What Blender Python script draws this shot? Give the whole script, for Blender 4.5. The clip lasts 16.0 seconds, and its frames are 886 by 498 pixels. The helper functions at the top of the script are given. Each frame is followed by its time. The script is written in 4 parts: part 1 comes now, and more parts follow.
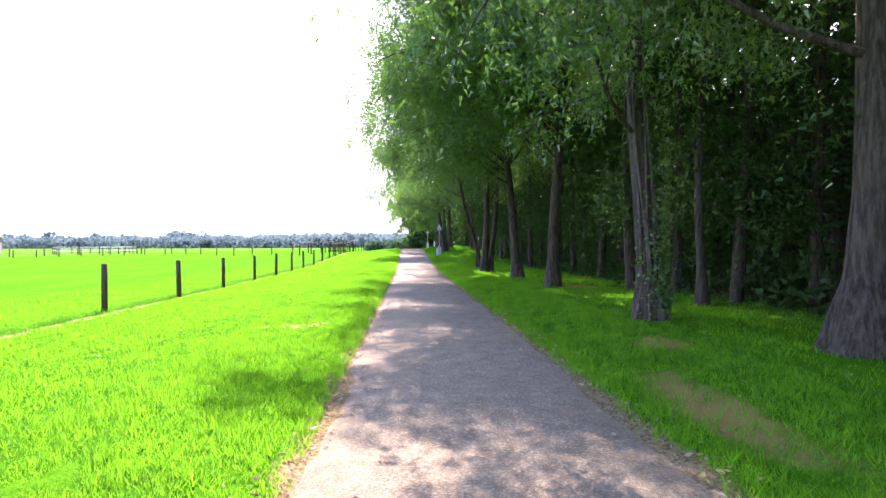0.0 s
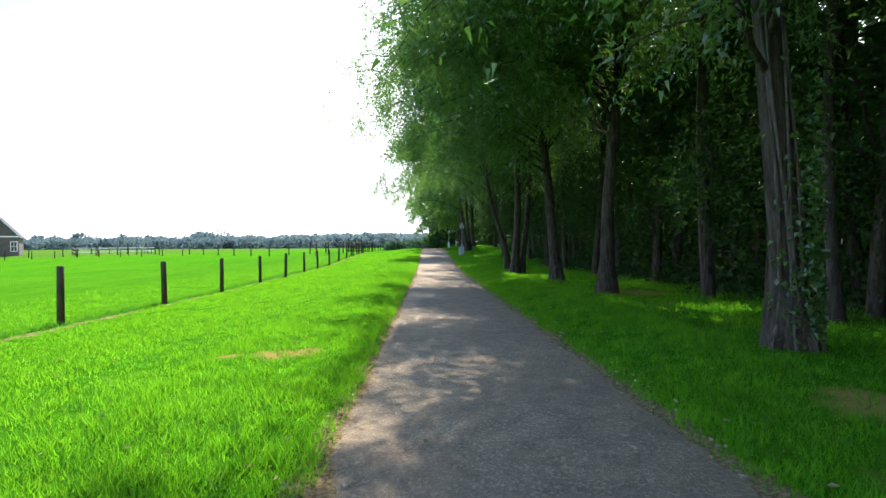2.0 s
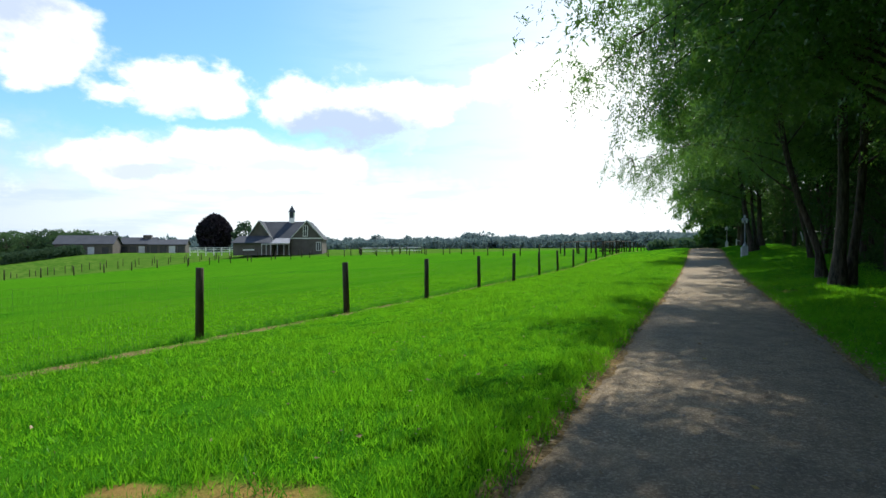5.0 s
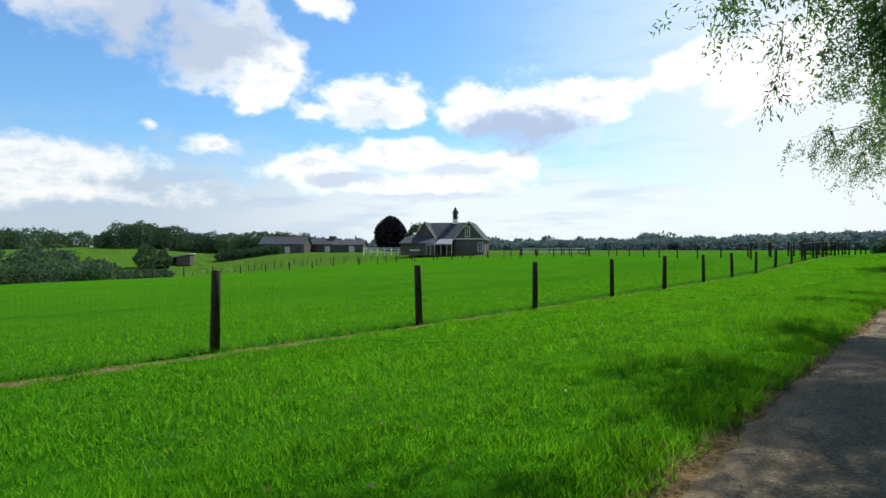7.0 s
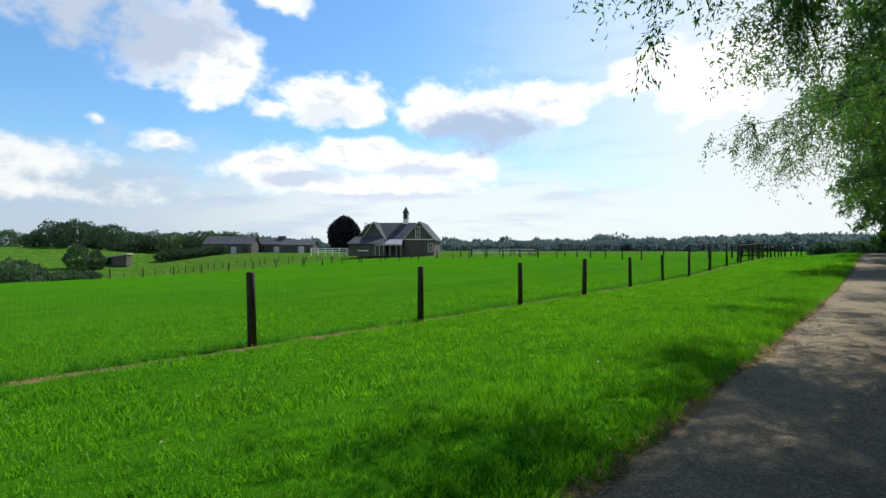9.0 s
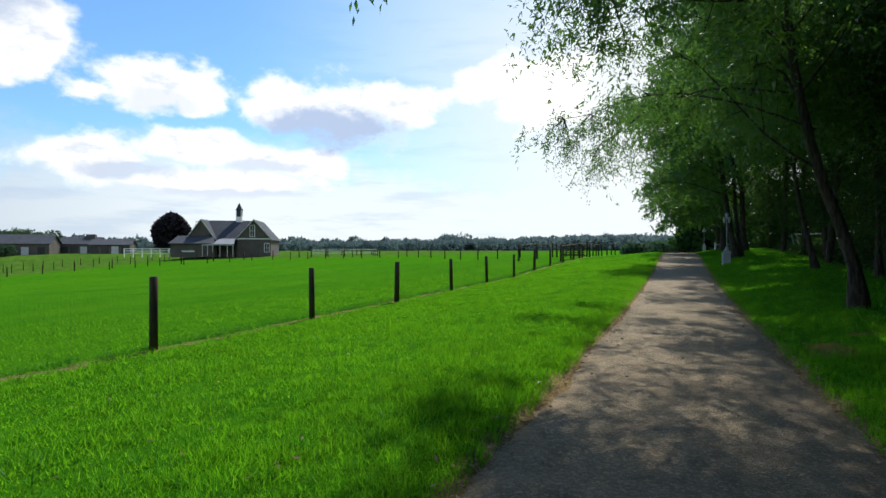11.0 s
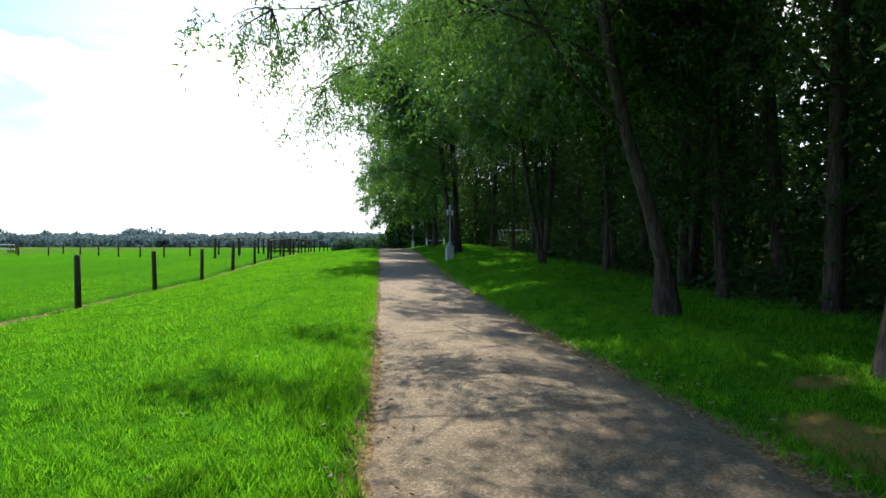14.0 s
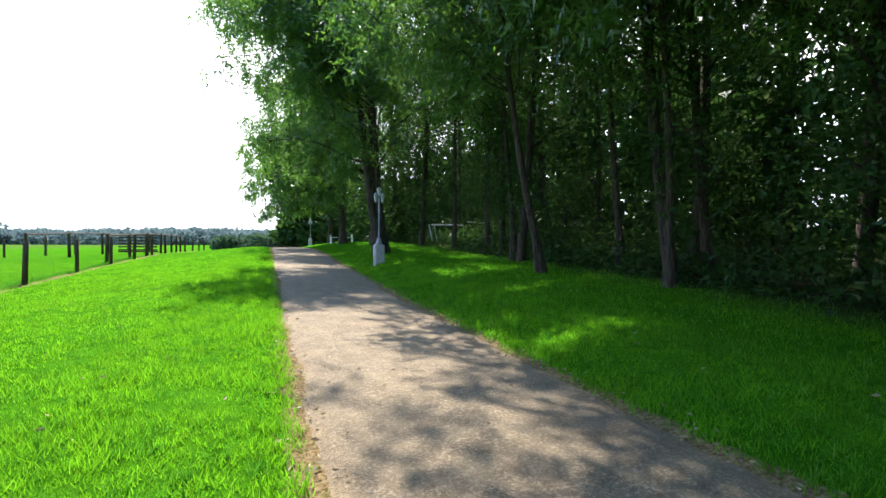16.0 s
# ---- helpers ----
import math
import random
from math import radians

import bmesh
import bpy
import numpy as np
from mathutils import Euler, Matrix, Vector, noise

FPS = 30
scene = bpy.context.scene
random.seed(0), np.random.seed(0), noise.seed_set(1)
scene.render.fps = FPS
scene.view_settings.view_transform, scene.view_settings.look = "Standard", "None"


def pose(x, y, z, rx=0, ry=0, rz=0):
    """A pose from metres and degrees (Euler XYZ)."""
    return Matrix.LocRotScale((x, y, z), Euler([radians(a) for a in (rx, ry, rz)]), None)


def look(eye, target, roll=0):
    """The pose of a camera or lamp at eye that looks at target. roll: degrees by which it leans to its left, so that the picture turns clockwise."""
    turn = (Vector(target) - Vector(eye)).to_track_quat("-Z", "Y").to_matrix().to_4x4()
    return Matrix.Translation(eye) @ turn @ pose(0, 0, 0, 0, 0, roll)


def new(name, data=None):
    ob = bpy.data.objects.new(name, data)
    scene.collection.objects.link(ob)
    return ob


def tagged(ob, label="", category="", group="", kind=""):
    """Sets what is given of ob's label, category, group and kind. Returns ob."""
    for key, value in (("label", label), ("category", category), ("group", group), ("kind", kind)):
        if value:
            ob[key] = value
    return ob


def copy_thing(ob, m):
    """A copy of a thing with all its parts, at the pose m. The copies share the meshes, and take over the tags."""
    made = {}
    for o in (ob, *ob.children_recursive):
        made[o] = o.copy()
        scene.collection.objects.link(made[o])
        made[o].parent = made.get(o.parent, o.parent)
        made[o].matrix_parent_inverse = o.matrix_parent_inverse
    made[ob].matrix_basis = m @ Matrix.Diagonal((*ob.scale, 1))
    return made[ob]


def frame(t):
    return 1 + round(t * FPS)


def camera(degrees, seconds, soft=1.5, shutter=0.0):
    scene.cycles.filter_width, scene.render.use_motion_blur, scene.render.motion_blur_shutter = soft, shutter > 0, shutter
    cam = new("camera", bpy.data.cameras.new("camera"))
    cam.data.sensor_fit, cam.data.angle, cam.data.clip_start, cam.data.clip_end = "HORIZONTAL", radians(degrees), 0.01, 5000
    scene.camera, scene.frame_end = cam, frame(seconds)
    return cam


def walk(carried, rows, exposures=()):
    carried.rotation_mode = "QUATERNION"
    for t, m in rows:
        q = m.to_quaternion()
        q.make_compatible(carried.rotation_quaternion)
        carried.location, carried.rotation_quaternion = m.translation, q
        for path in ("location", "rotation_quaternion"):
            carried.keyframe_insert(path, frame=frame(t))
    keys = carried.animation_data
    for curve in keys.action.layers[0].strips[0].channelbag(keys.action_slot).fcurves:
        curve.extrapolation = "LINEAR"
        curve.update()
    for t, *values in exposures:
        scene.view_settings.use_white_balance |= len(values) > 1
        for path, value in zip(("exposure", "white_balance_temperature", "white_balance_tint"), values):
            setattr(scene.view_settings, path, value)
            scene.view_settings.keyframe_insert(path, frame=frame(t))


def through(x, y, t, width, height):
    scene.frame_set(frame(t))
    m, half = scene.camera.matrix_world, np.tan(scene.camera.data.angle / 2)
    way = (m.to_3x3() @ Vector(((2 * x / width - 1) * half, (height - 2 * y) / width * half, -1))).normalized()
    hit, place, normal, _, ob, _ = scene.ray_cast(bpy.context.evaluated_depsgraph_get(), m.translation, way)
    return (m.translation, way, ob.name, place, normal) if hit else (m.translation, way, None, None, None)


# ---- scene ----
from math import sin, cos, pi

# ---------------------------------------------------------------- camera
cam = camera(78.2, 16.0)
PATH = [
    (0, -0.600, 6.921, 1.518, 89.77, 0.09, -3.70),
    (0.5, -0.619, 7.581, 1.519, 89.86, 0.11, -3.66),
    (1, -0.625, 8.311, 1.509, 89.84, 0.17, -3.73),
    (1.5, -0.648, 9.101, 1.482, 89.82, 0.14, -4.01),
    (2, -0.649, 9.975, 1.454, 89.78, 0.28, -1.57),
    (2.5, -0.657, 10.874, 1.463, 89.75, 0.35, 2.69),
    (3, -0.684, 11.784, 1.443, 89.77, 0.30, 6.18),
    (3.5, -0.740, 12.678, 1.433, 89.82, 0.38, 7.27),
    (4, -0.689, 13.578, 1.422, 89.84, 0.60, 9.31),
    (4.5, -0.570, 14.394, 1.425, 89.92, 0.28, 16.50),
    (5, -0.346, 15.142, 1.412, 89.90, 0.28, 25.39),
    (5.2, -0.280, 15.458, 1.404, 89.89, 0.30, 28.25),
    (7.3, -0.044, 19.012, 1.405, 90.04, -0.04, 43.65),
    (7.5, -0.014, 19.326, 1.413, 90.04, -0.09, 42.90),
    (8, -0.019, 20.111, 1.404, 90.12, -0.14, 40.98),
    (8.2, -0.021, 20.401, 1.405, 90.11, -0.15, 40.38),
    (10.3, 0.121, 23.345, 1.576, 90.12, 0.01, 31.56),
    (10.5, 0.084, 23.632, 1.579, 90.08, 0.00, 28.30),
    (11, -0.060, 24.514, 1.539, 90.07, -0.02, 23.44),
    (11.5, -0.276, 25.489, 1.522, 89.96, -0.00, 21.46),
    (12, -0.522, 26.562, 1.506, 89.84, -0.02, 12.33),
    (12.5, -0.746, 27.499, 1.476, 89.94, -0.15, -0.39),
    (13, -0.950, 28.496, 1.444, 89.91, -0.13, -5.11),
    (13.5, -1.097, 29.505, 1.417, 89.85, -0.11, -6.12),
    (14, -1.257, 30.829, 1.377, 89.83, -0.17, -6.45),
    (14.5, -1.502, 33.005, 1.362, 89.75, -0.26, -8.92),
    (15, -1.692, 35.243, 1.418, 89.61, -0.37, -11.97),
    (15.5, -1.713, 37.448, 1.485, 89.56, -0.34, -19.29),
    (16, -1.621, 39.613, 1.458, 89.61, -0.23, -17.76),
]
EXPOSE = [(0, 2.6, 6500, 38), (0.5, 2.4, 6500, 35), (1, 2.28, 6500, 24), (1.5, 1.95, 6500, 16), (2.5, 1.55, 6500, 14), (3.5, 1.18, 6500, 12), (5, 0.55, 6500, 8), (8, 0.22, 6500, 6), (10.5, 0.25, 6500, 8), (12.5, 0.45, 6500, 10), (13.5, 0.62, 6500, 12), (14.5, 1.12, 6500, 12), (15, 1.0, 6500, 12), (15.5, 1.08, 6500, 12), (16, 1.68, 6500, 14)]
walk(cam, [(r[0], pose(*r[1:])) for r in PATH], EXPOSE)

# ---------------------------------------------------------------- light
SUN_AZ, SUN_EL = -2.0, 50.0          # degrees right of the lane's direction, above the horizon
sun = new("sun", bpy.data.lights.new("sun", "SUN"))
sun.data.energy, sun.data.angle, sun.data.color = 4.5, radians(0.6), (1.0, 0.95, 0.87)
sun.matrix_world = look((30, 120, 60), (30 - sin(radians(SUN_AZ)) * cos(radians(SUN_EL)), 120 - cos(radians(SUN_AZ)) * cos(radians(SUN_EL)), 60 - sin(radians(SUN_EL))))


class Nodes:
    """Short hand for building a node tree."""

    def __init__(self, tree):
        self.tree = tree
        tree.nodes.clear()

    def add(self, kind, **values):
        n = self.tree.nodes.new(kind)
        for key, value in values.items():
            setattr(n, key, value)
        return n

    def put(self, socket, value):
        if isinstance(value, bpy.types.NodeSocket):
            self.tree.links.new(value, socket)
        elif value is not None:
            socket.default_value = value

    def math(self, op, a, b=None, c=None, clamp=False):
        n = self.add("ShaderNodeMath", operation=op, use_clamp=clamp)
        for k, v in enumerate((a, b, c)):
            self.put(n.inputs[k], v)
        return n.outputs[0]

    def ramp(self, value, lo, hi, a=0.0, b=1.0):
        n = self.add("ShaderNodeMapRange", interpolation_type="SMOOTHSTEP")
        for k, v in enumerate((value, lo, hi, a, b)):
            self.put(n.inputs[k], v)
        return n.outputs[0]

    def noise(self, vector, scale, detail=4.0, rough=0.55):
        n = self.add("ShaderNodeTexNoise")
        self.put(n.inputs["Vector"], vector)
        n.inputs["Scale"].default_value, n.inputs["Detail"].default_value, n.inputs["Roughness"].default_value = scale, detail, rough
        return n.outputs["Fac"]

    def mix(self, fac, a, b):
        n = self.add("ShaderNodeMix", data_type="RGBA")
        self.put(n.inputs[0], fac), self.put(n.inputs[6], a), self.put(n.inputs[7], b)
        return n.outputs[2]

    def scaled(self, vector, x, y, z):
        n = self.add("ShaderNodeMapping")
        self.put(n.inputs["Vector"], vector)
        n.inputs["Scale"].default_value = (x, y, z)
        return n.outputs[0]

    def bump(self, height, strength, distance):
        n = self.add("ShaderNodeBump")
        n.inputs["Strength"].default_value, n.inputs["Distance"].default_value = strength, distance
        self.put(n.inputs["Height"], height)
        return n.outputs[0]

    def principled(self, color, rough, normal=None, metal=0.0, spec=0.5):
        n = self.add("ShaderNodeBsdfPrincipled")
        self.put(n.inputs["Base Color"], color), self.put(n.inputs["Roughness"], rough), self.put(n.inputs["Normal"], normal)
        n.inputs["Metallic"].default_value, n.inputs["Specular IOR Level"].default_value = metal, spec
        return n.outputs[0]

    def out(self, shader):
        self.tree.links.new(shader, self.add("ShaderNodeOutputMaterial").inputs["Surface"])


def rgb(r, g, b):
    return (r, g, b, 1.0)


def make_world():
    world = bpy.data.worlds.new("world")
    world.use_nodes = True
    scene.world = world
    n = Nodes(world.node_tree)
    sky = n.add("ShaderNodeTexSky", sky_type="NISHITA", sun_disc=False, sun_elevation=radians(SUN_EL), sun_rotation=radians(SUN_AZ), air_density=1.2, dust_density=0.5, ozone_density=2.0)
    co = n.add("ShaderNodeTexCoord").outputs["Generated"]
    xyz = n.add("ShaderNodeSeparateXYZ")
    n.put(xyz.inputs[0], co)
    x, y, z = xyz.outputs
    az = n.math("MULTIPLY", n.math("ARCTAN2", n.math("MULTIPLY", x, -1.0), y), 57.2958)
    el = n.math("MULTIPLY", n.math("ARCSINE", z), 57.2958)
    puff = n.math("SUBTRACT", n.noise(n.scaled(co, 1, 1, 1.5), 12.0, 9.0, 0.6), 0.5)
    warp = n.math("SUBTRACT", n.noise(n.scaled(co, 1, 1, 1.3), 6.0, 3.0), 0.5)
    drift = n.math("SUBTRACT", n.noise(n.scaled(co, 1.3, 0.8, 1.9), 9.0, 4.0), 0.5)
    waz = n.math("ADD", az, n.math("MULTIPLY", warp, 5.0))
    wel = n.math("ADD", el, n.math("MULTIPLY", drift, 3.0))

    def heap(a, e, w, h):
        u = n.math("DIVIDE", n.math("SUBTRACT", waz, float(a)), float(w))
        v = n.math("DIVIDE", n.math("SUBTRACT", wel, float(e)), float(h))
        return n.math("SUBTRACT", 1.0, n.math("SQRT", n.math("ADD", n.math("MULTIPLY", u, u), n.math("MULTIPLY", v, v))))

    # heaps of cloud: bearing to the west of the lane, height, half width, half height, in degrees
    heaps = ((75, 22.5, 10, 5.5), (66, 19.8, 8, 4.8), (60.5, 17.6, 5, 3.8), (61.5, 14.8, 3.6, 1.8), (57.5, 14.0, 3.2, 1.3), (52, 14.9, 6, 2.7), (47.5, 14.4, 4.5, 2.3),
             (40, 14.3, 6, 3.0), (34.5, 13.6, 7.5, 3.9), (29, 14.7, 5, 2.5), (24, 15.9, 4.5, 1.4), (19, 17.2, 4, 2.2), (13, 16, 6, 4.5),
             (56, 23.8, 3, 1.6), (71.3, 11.2, 1.0, 0.7), (66.4, 9.9, 3.2, 1.3), (56, 8.3, 6.5, 2.2), (48, 9.5, 8, 2.1), (40, 8.8, 8, 2.2), (46, 6.6, 12, 1.8),
             (79, 7.5, 9, 2.0), (88, 5.0, 24, 2.0), (-60, 20, 30, 7), (130, 20, 22, 8), (180, 16, 20, 6))
    body = None
    for a, e, w, h in heaps:
        d = n.math("MULTIPLY", heap(a, e, w, h), min(1.0, h / 3.0 + 0.35))
        body = d if body is None else n.math("MAXIMUM", body, d)
    thick = n.math("ADD", body, n.math("MULTIPLY", puff, 2.0))
    cover = n.ramp(thick, -0.06, 0.50)
    # the shaded undersides of the thickest heaps
    core = None
    for a, e, w, h, deep in ((70, 20.0, 13, 4.6, 0.75), (35.2, 12.4, 9.0, 3.4, 0.8), (51, 13.7, 5, 1.5, 0.35), (53, 7.2, 6.0, 1.1, 0.6), (41.5, 8.2, 6, 1.2, 0.5), (46, 5.4, 10, 0.9, 0.5)):
        d = n.ramp(n.math("ADD", heap(a, e, w, h), n.math("MULTIPLY", puff, 1.5)), 0.0, 0.55, 0.0, deep)
        core = d if core is None else n.math("MAXIMUM", core, d)
    haze = n.ramp(n.math("ADD", wel, n.math("MULTIPLY", puff, 9.0)), 12.0, 4.5, 0.0, 0.92)
    west = n.ramp(az, 42.0, 78.0)
    glare = n.ramp(az, 46.0, 4.0)
    haze = n.math("MAXIMUM", haze, n.math("MULTIPLY", glare, n.ramp(el, 44.0, 16.0)))
    relief = n.ramp(n.noise(n.scaled(co, 1, 1, 2.2), 22.0, 6.0, 0.65), 0.40, 0.68, 0.0, 0.45)
    core = n.math("MAXIMUM", core, n.math("MULTIPLY", relief, n.ramp(thick, 0.3, 0.8)))
    cloud = n.mix(core, rgb(10.2, 10.1, 10.0), rgb(2.8, 4.0, 6.4))
    cloud = n.mix(n.math("MULTIPLY", west, 0.35), cloud, rgb(5.0, 5.4, 6.0))
    cloud = n.mix(n.ramp(az, 28.0, 4.0), cloud, rgb(11, 11, 11))
    hue = n.add("ShaderNodeMix", data_type="RGBA", blend_type="MULTIPLY")
    hue.inputs[0].default_value = 1.0
    n.put(hue.inputs[6], sky.outputs[0]), n.put(hue.inputs[7], rgb(0.76, 1.09, 1.4))
    streak = n.ramp(n.noise(n.scaled(co, 1, 1, 7.0), 6.0, 5.0, 0.6), 0.45, 0.7, 0.0, 0.55)
    streak = n.math("MULTIPLY", streak, n.ramp(az, 10.0, 34.0))
    both = n.mix(haze, hue.outputs[2], n.mix(streak, n.mix(west, rgb(7.8, 8.2, 8.6), rgb(4.6, 5.3, 6.4)), rgb(4.4, 5.3, 7.0)))
    both = n.mix(cover, both, cloud)
    back = n.add("ShaderNodeBackground")
    n.put(back.inputs["Color"], both)
    back.inputs["Strength"].default_value = 0.1
    n.tree.links.new(back.outputs[0], n.add("ShaderNodeOutputWorld").inputs["Surface"])


make_world()

# ---------------------------------------------------------------- materials
def material(name):
    m = bpy.data.materials.new(name)
    m.use_nodes = True
    return m, Nodes(m.node_tree)


def ground_coords(n):
    co = n.add("ShaderNodeTexCoord").outputs["Object"]
    xyz = n.add("ShaderNodeSeparateXYZ")
    n.put(xyz.inputs[0], co)
    return co, xyz.outputs


def make_ground():
    m, n = material("turf")
    co, (x, y, z) = ground_coords(n)
    big, mid, fine = n.noise(co, 0.12, 3), n.noise(co, 1.3, 4), n.noise(co, 45, 5, 0.7)
    turf = n.mix(n.ramp(mid, 0.3, 0.7), rgb(0.034, 0.155, 0.006), rgb(0.06, 0.215, 0.008))
    turf = n.mix(n.ramp(big, 0.35, 0.7, 0.0, 0.5), turf, rgb(0.078, 0.225, 0.008))
    turf = n.mix(n.ramp(n.noise(n.scaled(co, 0.5, 0.07, 1), 1.0, 4), 0.4, 0.65, 0.0, 0.55), turf, rgb(0.088, 0.245, 0.009))
    turf = n.mix(n.ramp(n.noise(co, 5.5, 6, 0.78), 0.47, 0.66, 0.0, 0.6), turf, rgb(0.022, 0.10, 0.004))
    turf = n.mix(n.ramp(fine, 0.35, 0.7, 0.0, 0.75), turf, rgb(0.015, 0.075, 0.003))
    beyond = n.math("MAXIMUM", n.ramp(x, -85.0, -89.0), n.math("MULTIPLY", n.ramp(n.math("ADD", y, n.math("MULTIPLY", x, -0.35)), 123.0, 126.0), n.ramp(x, -46.0, -52.0)))
    lush = n.mix(n.ramp(n.noise(co, 0.7, 6, 0.75), 0.4, 0.62), rgb(0.035, 0.085, 0.012), rgb(0.10, 0.155, 0.03))
    turf = n.mix(n.math("MULTIPLY", beyond, 0.75), turf, lush)
    soil = n.mix(n.ramp(n.noise(co, 25, 5, 0.7), 0.3, 0.7), rgb(0.10, 0.068, 0.032), rgb(0.34, 0.25, 0.125))
    wob = n.math("MULTIPLY", n.math("SUBTRACT", n.noise(co, 2.2, 5, 0.7), 0.5), 0.6)
    # bare strip at the lane's edges, under the fence, and under the wood
    edge = n.ramp(n.math("ABSOLUTE", n.math("ADD", n.math("ABSOLUTE", x), n.math("MULTIPLY", wob, 0.45))), 1.44, 1.56, 1.0, 0.0)
    fence = n.ramp(n.math("ABSOLUTE", n.math("ADD", n.math("ADD", x, 8.62), n.math("MULTIPLY", wob, 0.8))), 0.10, 0.26, 0.95, 0.0)
    fence = n.math("MULTIPLY", fence, n.ramp(n.noise(co, 1.7, 5, 0.7), 0.36, 0.6, 0.12, 1.0))
    wood = n.math("MULTIPLY", n.ramp(n.math("ADD", x, n.math("MULTIPLY", wob, 4.0)), 5.5, 8.5), 0.9)
    bare = n.math("MAXIMUM", edge, fence)
    dry = None
    for px, py, rx, ry in BARE:
        u = n.math("DIVIDE", n.math("SUBTRACT", x, px), rx)
        v = n.math("DIVIDE", n.math("SUBTRACT", y, py), ry)
        d = n.math("ADD", n.math("SQRT", n.math("ADD", n.math("MULTIPLY", u, u), n.math("MULTIPLY", v, v))), n.math("MULTIPLY", wob, 2.2))
        dry = n.ramp(d, 1.0, 0.4, 0.0, 0.8) if dry is None else n.math("MAXIMUM", dry, n.ramp(d, 1.0, 0.4, 0.0, 0.8))
    straw = n.mix(n.noise(co, 30, 5, 0.7), rgb(0.19, 0.105, 0.035), rgb(0.44, 0.27, 0.10))
    humus = n.mix(n.noise(co, 18, 5, 0.7), rgb(0.022, 0.018, 0.012), rgb(0.07, 0.055, 0.036))
    color = n.mix(wood, n.mix(bare, n.mix(dry, turf, straw), soil), humus)
    n.out(n.principled(color, 1.0, n.bump(fine, 0.8, 0.04), spec=0.0))
    return m


def make_gravel():
    m, n = material("gravel")
    co, (x, y, z) = ground_coords(n)
    grit, stone, mid, big = n.noise(co, 130, 4, 0.8), n.add("ShaderNodeTexVoronoi"), n.noise(co, 3.0, 5, 0.65), n.noise(co, 0.5, 3)
    n.put(stone.inputs["Vector"], co)
    stone.inputs["Scale"].default_value = 48
    c = n.mix(n.ramp(mid, 0.3, 0.7), rgb(0.18, 0.134, 0.078), rgb(0.335, 0.26, 0.152))
    c = n.mix(n.ramp(grit, 0.35, 0.65, 0.0, 0.85), c, rgb(0.094, 0.069, 0.044))
    c = n.mix(n.ramp(stone.outputs["Color"], 0.5, 0.95, 0.0, 0.42), c, rgb(0.50, 0.41, 0.275))
    speck = n.noise(co, 60, 3, 0.8)
    c = n.mix(n.ramp(speck, 0.52, 0.68, 0.0, 0.6), c, rgb(0.46, 0.375, 0.25))
    c = n.mix(n.ramp(big, 0.45, 0.75, 0.0, 0.4), c, rgb(0.155, 0.115, 0.075))
    side = n.ramp(n.math("ADD", n.math("ABSOLUTE", x), n.math("MULTIPLY", mid, 0.5)), 1.25, 1.7, 0.0, 0.7)
    c = n.mix(side, c, n.mix(n.ramp(n.noise(co, 28, 4, 0.75), 0.35, 0.65), rgb(0.15, 0.105, 0.058), rgb(0.36, 0.27, 0.155)))
    h = n.math("ADD", n.math("MULTIPLY", grit, 0.6), n.math("MULTIPLY", stone.outputs["Distance"], 0.5))
    n.out(n.principled(c, 0.9, n.bump(h, 1.0, 0.02), spec=0.25))
    return m


def make_leafy(name, dark, light, warm, through=0.45, gloss=0.12, patchy=None, glow=None, scales=(3.6, 0.45, 10.0)):
    m, n = material(name)
    rnd = n.add("ShaderNodeNewGeometry").outputs["Random Per Island"]
    obj = n.add("ShaderNodeObjectInfo").outputs["Random"]
    c = n.mix(rnd, dark, light)
    c = n.mix(n.ramp(n.math("FRACT", n.math("MULTIPLY", rnd, 37.0)), 0.86, 1.0, 0.0, 0.8), c, warm)
    c = n.mix(n.math("MULTIPLY", obj, 0.3), c, dark)
    if patchy:
        co = n.add("ShaderNodeTexCoord").outputs["Object"]
        c = n.mix(n.ramp(n.noise(co, scales[0], 5, 0.75), 0.42, 0.62, 0.0, 0.9), c, patchy[0])
        c = n.mix(n.ramp(n.noise(co, scales[1], 3), 0.45, 0.75, 0.0, 0.6), c, patchy[1])
        c = n.mix(n.ramp(n.noise(co, scales[2], 3, 0.6), 0.5, 0.64, 0.0, 0.75), c, patchy[2])
    d, t, g = n.add("ShaderNodeBsdfDiffuse"), n.add("ShaderNodeBsdfTranslucent"), n.add("ShaderNodeBsdfGlossy")
    n.put(d.inputs["Color"], c), n.put(t.inputs["Color"], n.mix(0.6, c, glow or light))
    g.inputs["Roughness"].default_value = 0.38
    a, b = n.add("ShaderNodeMixShader"), n.add("ShaderNodeMixShader")
    a.inputs[0].default_value, b.inputs[0].default_value = through, gloss
    n.put(a.inputs[1], d.outputs[0]), n.put(a.inputs[2], t.outputs[0])
    n.put(b.inputs[1], a.outputs[0]), n.put(b.inputs[2], g.outputs[0])
    g.inputs["Color"].default_value = rgb(0.35, 0.38, 0.35)
    n.out(b.outputs[0])
    return m


